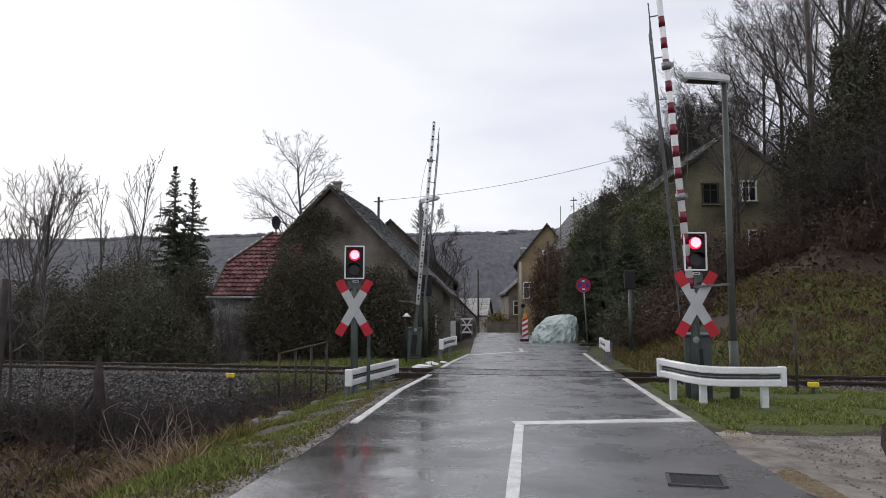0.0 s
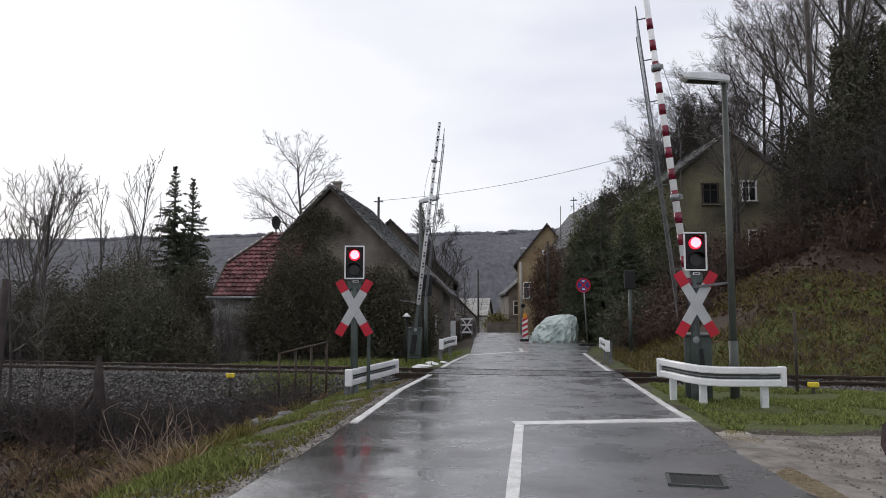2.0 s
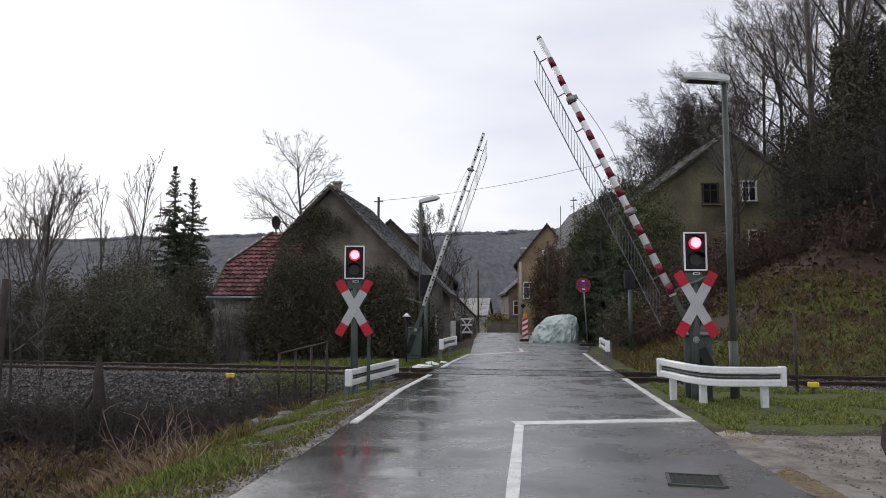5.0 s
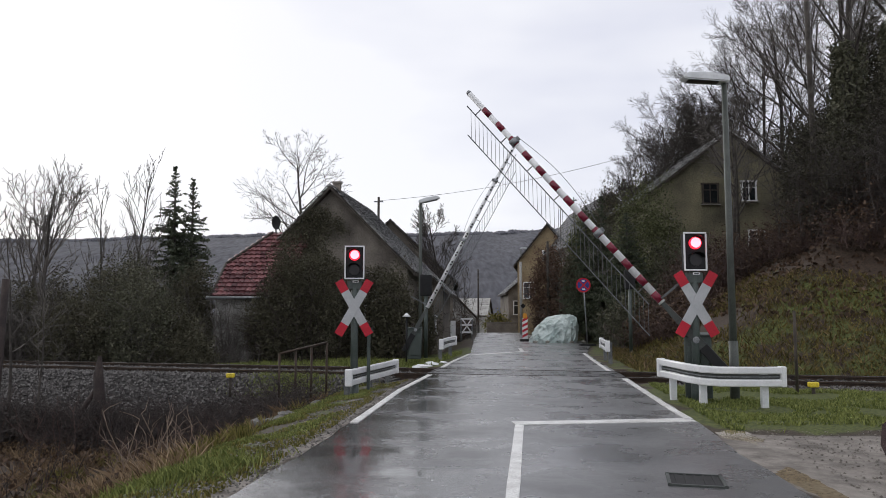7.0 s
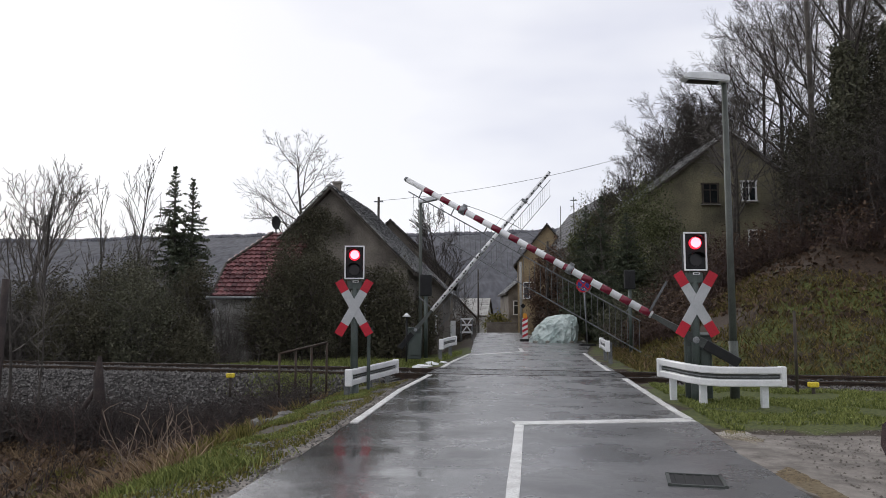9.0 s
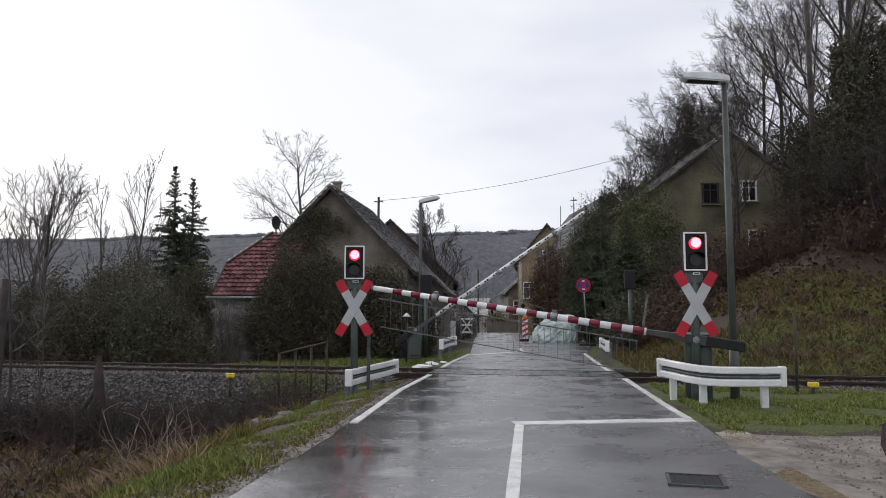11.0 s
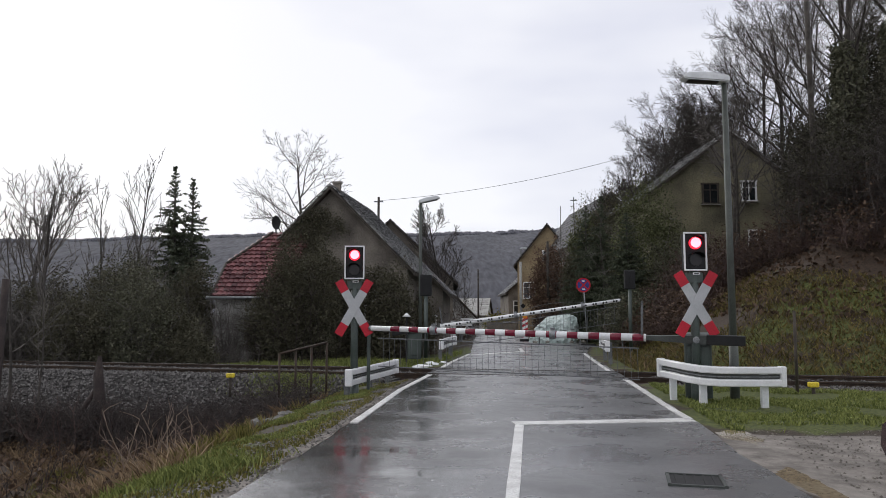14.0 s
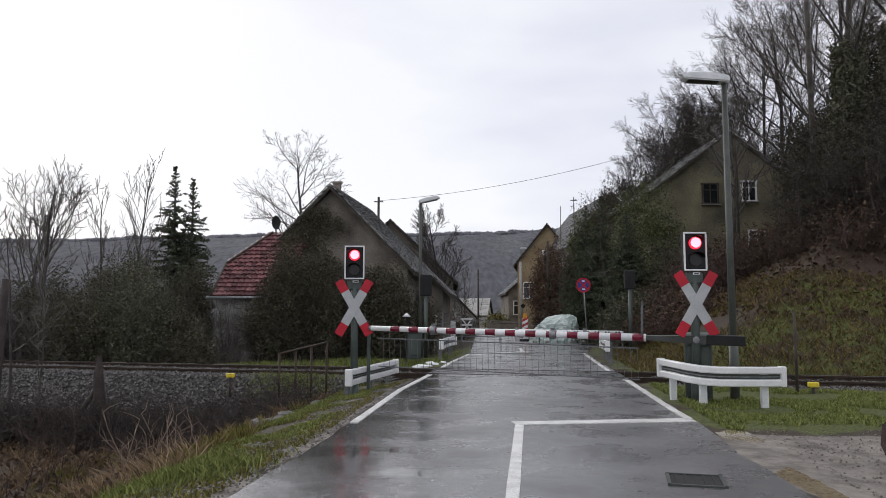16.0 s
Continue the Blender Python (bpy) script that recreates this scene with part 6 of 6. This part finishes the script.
stump()
bare_tree(pose(-8.5, 14.6, -1.0), 4.3, 131, "thin leafless sapling in the ditch", (6, 5, 3), 0.4, 0.35, 0.08, 0.010, 0.006, TWIG)
bare_tree(pose(-7.3, 13.4, -1.0), 3.4, 132, "thin leafless sapling in the ditch", (6, 5, 3), 0.4, 0.35, 0.08, 0.010, 0.006, TWIG)
post("fence_post", -7.6, 12.6, -1.0, 2.9, 0.07, DITCH_STEM, "dark rough trunk standing in the ditch", "post", 2)


ditch_thicket = shrub(-7.5, 13.3, 0.9, 0.7, 0.95, 221, "dark tangled brush in the ditch", None, 0, 0.1, -1.05, 70, "thicket", DARK_TWIG)
for k, (x, y) in enumerate(((-6.6, 13.7), (-8.3, 13.9), (-8.1, 12.9), (-5.7, 13.4))):
    copy_thing(ditch_thicket, pose(x, y, -1.15 - 0.08 * k, 0, 0, 67 * k))


def culvert_stones():
    """Rough stones along the top of the culvert wall."""
    t = thing("culvert_wall", pose(-2.4, 11.2, -0.2), "row of rough pale stones capping the culvert wall", "stone wall")
    rng = random.Random(6)
    for k in range(13):
        f = k / 12
        bm = bmesh.new()
        bmesh.ops.create_icosphere(bm, subdivisions=1, radius=1)
        sx, sy, sz = rng.uniform(0.10, 0.17), rng.uniform(0.08, 0.13), rng.uniform(0.05, 0.09)
        for v in bm.verts:
            v.co = Vector((v.co.x * sx * rng.uniform(0.7, 1.2), v.co.y * sy * rng.uniform(0.8, 1.2), v.co.z * sz * rng.uniform(0.8, 1.2)))
        part("stone", bm, WALL_STONE, t, "", pose(-0.15 + 0.75 * f + rng.uniform(-0.06, 0.06), -0.9 + 3.1 * f, rng.uniform(-0.05, 0.03), 0, 0, rng.uniform(0, 180)))


culvert_stones()


# ---- small things ----
def picket_fence():
    t = thing("picket_fence", pose(0.35, 33.0, 0, 0, 0, 80), "short white wooden picket fence beside the lane", "fence")
    for k in range(9):
        part("picket", bm_box((k * 0.16, 0, 0.5), (0.09, 0.02, 1.0 + 0.06 * (k % 2)), bevel=0.006), WHITE, t)
    for z in (0.25, 0.8):
        part("fence_rail", bm_box((0.64, 0.025, z), (1.4, 0.03, 0.07)), WHITE, t)


picket_fence()


def road_barrier():
    t = thing("folding_barrier", pose(1.15, 36.0, 0, 0, 0, 12), "white folding lattice barricade at the lane's edge", "barricade")
    for s in (-0.28, 0.28):
        for d in (-0.2, 0.2):
            part("leg", bm_tube((s, d, 0), (s, 0, 1.25), 0.02, n=6), GALV, t)
    for z in (0.45, 0.8, 1.1):
        part("board", bm_box((0, -0.03, z), (0.62, 0.025, 0.09)), WHITE, t)
    for s in (1, -1):
        part("brace", bm_box((0, -0.05, 0.75), (0.06, 0.02, 0.95), m=Matrix.Translation((0, 0, 0.75)) @ Matrix.Rotation(radians(35 * s), 4, "Y") @ Matrix.Translation((0, 0.022 * s, -0.75))), WHITE, t)


road_barrier()


def garden_lamp():
    t = thing("garden_lamp", pose(-1.05, 21.3, -0.05), "small garden lamp with a pale cap beside the barrier drive", "garden lamp")
    part("stem", bm_tube((0, 0, 0), (0, 0, 1.28), 0.028, n=8), BLACK, t)
    part("cap", bm_tube((0, 0, 1.28), (0, 0, 1.38), 0.13, 0.03, 16), WHITE, t, "pale cone cap")


garden_lamp()


def plastic_scrap(x, y, s, seed):
    rng = random.Random(seed)
    bm = bmesh.new()
    bmesh.ops.create_icosphere(bm, subdivisions=2, radius=1)
    for v in bm.verts:
        k = 1 + 0.5 * noise.noise(v.co * 2.5 + Vector((seed, 0, 0)))
        v.co = Vector((v.co.x * s * k, v.co.y * s * 0.6 * k, max(0, v.co.z + 0.2) * s * 0.35 * k))
    ob = part("plastic_scrap", bm, WHITE)
    ob.matrix_world = pose(x, y, height(x, y) - 0.01, 0, 0, rng.uniform(0, 180))
    tagged(ob, "crumpled white plastic scrap lying by the track", "rubbish", "scraps by the track")


for i, (x, y, s) in enumerate(((-0.55, 19.2, 0.28), (-0.3, 19.6, 0.2), (0.02, 20.0, 0.12), (4.9, 8.05, 0.07), (5.2, 8.15, 0.05), (4.6, 7.6, 0.05))):
    plastic_scrap(x, y, s, i + 1)


def puddle(x, y, rx, ry, rz, seed, material):
    verts = []
    n = 72
    for k in range(n):
        a = 2 * math.pi * k / n
        r = 1 + 0.4 * noise.noise(Vector((math.cos(a) * 1.5, math.sin(a) * 1.5, seed))) + 0.3 * noise.noise(Vector((math.cos(a) * 5, math.sin(a) * 5, seed)))
        verts.append((math.cos(a) * rx * r, math.sin(a) * ry * r, 0))
    ob = mesh_part("puddle", raw("puddle", verts, [tuple(range(n))]), material)
    ob.matrix_world = pose(x, y, -0.025, 0, 0, rz)
    tagged(ob, "shallow muddy puddle along the road's edge", "puddle", kind="structure")


MUD_WATER = mat("muddy_water", (0.24, 0.19, 0.125), (0.31, 0.255, 0.175), 2, 0.06, 0.05, 20)
for i, (x, y, rx, ry, rz) in enumerate(((2.86, 5.9, 0.13, 0.70, -4), (3.0, 7.25, 0.2, 0.35, -8), (3.18, 8.1, 0.22, 0.45, -5))):
    puddle(x, y, rx, ry, rz, i * 3.3, MUD_WATER)


# ---- parked car beside the camera ----
def parked_car():
    t = thing("car", pose(3.575, 2.62, 0), "dark red car parked on the gravel beside the lane", "car")
    prof = [(-2.1, 0.30), (2.0, 0.28), (2.14, 0.45), (2.10, 0.66), (1.85, 0.80), (0.95, 0.93), (0.25, 1.40), (-1.3, 1.43), (-1.95, 0.98), (-2.15, 0.90), (-2.18, 0.5)]
    bm = bmesh.new()
    prism(bm, prof, 1.70, Matrix.Rotation(radians(90), 4, "Z") @ Matrix.Translation((0, -0.85, 0)))
    bmesh.ops.bevel(bm, geom=bm.edges[:], offset=0.09, segments=3, affect="EDGES")
    body = part("body", bm, CAR_PAINT, t)
    for s in (-1, 1):
        part("side_window", prism(bmesh.new(), [(0.85, 0.95), (0.22, 1.34), (-1.2, 1.36), (-1.75, 0.98)], 0.02, Matrix.Translation((s * 0.85 - 0.01 + 0.01 * s, 0, 0)) @ Matrix.Rotation(radians(90), 4, "Z")), GLASS, body)
        part("headlight", bm_box((s * 0.6, 2.03, 0.64), (0.34, 0.16, 0.16), bevel=0.03), GLASS, body)
        for y in (1.3, -1.35):
            w = part("wheel", bm_tube((s * 0.68, y, 0.31), (s * 0.87, y, 0.31), 0.31, n=24), BLACK, t)
            part("rim", bm_tube((s * 0.868, y, 0.31), (s * 0.885, y, 0.31), 0.2, n=18), GALV, w)


parked_car()


# ---- distance ----
def wooded_hill():
    rng = random.Random(12)
    top = lambda x: 61.5 + 3.0 * noise.noise(Vector((x * 0.006, 1, 0))) + 0.012 * x

    def z_at(x, f):
        return -7 + (top(x) + 4.5 - 7) * (f ** 0.75)

    verts, faces = [], []
    nx, ny = 420, 70
    for j in range(ny + 1):
        for i in range(nx + 1):
            x, y = -900 + 1500 * i / nx, 230 + 230 * j / ny
            tuft = 1.1 * noise.noise(Vector((x * 0.13, y * 0.03, 0))) + 0.8 * noise.noise(Vector((x * 0.40, y * 0.08, 4)))
            verts.append((x, y, z_at(x, j / ny) + tuft * min(1.0, j / 4) * min(1.0, (ny - j) / 5)))
    w = nx + 1
    for j in range(ny):
        for i in range(nx):
            faces.append((j * w + i, j * w + i + 1, (j + 1) * w + i + 1, (j + 1) * w + i))
    t = thing("wooded_hill", pose(0, 0, 0), "distant hill covered in leafless woods, blue-grey haze put into its colour", "hill", kind="structure")
    # Hillside colour carries the haze: paler and bluer than bare woods.
    mesh_part("hillside", raw("hillside", verts, faces, True), mat("hazed_hill_woods", (0.066, 0.068, 0.082), (0.100, 0.100, 0.114), 0.03, 0.95, 0.5, 0.55, stretch=(1, 0.2, 0.2), dirt=0.45, dist=0.8), t)
    verts, faces = [], []
    for k in range(4200):
        f = 1 - 0.05 * rng.random()
        x, y = rng.uniform(-330, 210), 230 + 230 * f
        z = z_at(x, f) - 1.4
        grove = 0.5 + 0.5 * noise.noise(Vector((x * 0.05, 3, 0)))
        r, h, turn = rng.uniform(0.7, 1.7), rng.uniform(1.4, 2.4) + 4.6 * grove ** 2 * rng.random(), rng.uniform(0, 6.28)
        b = len(verts)
        for width, up in ((0.7, 0.2), (1.0, 0.62)):
            for i in range(6):
                a, q = turn + i * math.tau / 6, r * width * rng.uniform(0.7, 1.25)
                verts.append((x + q * math.cos(a), y + q * math.sin(a), z + h * up * rng.uniform(0.85, 1.12)))
        verts.append((x, y, z + h))
        for i in range(6):
            j = (i + 1) % 6
            faces += [(b + i, b + j, b + 6 + j, b + 6 + i), (b + 6 + i, b + 6 + j, b + 12)]
    tagged(mesh_part("far_trees", raw("far_trees", verts, faces, True), HAZY_FOREST, t, "crowns of distant leafless trees, tinted for haze"), kind="stuff")


wooded_hill()
motions()
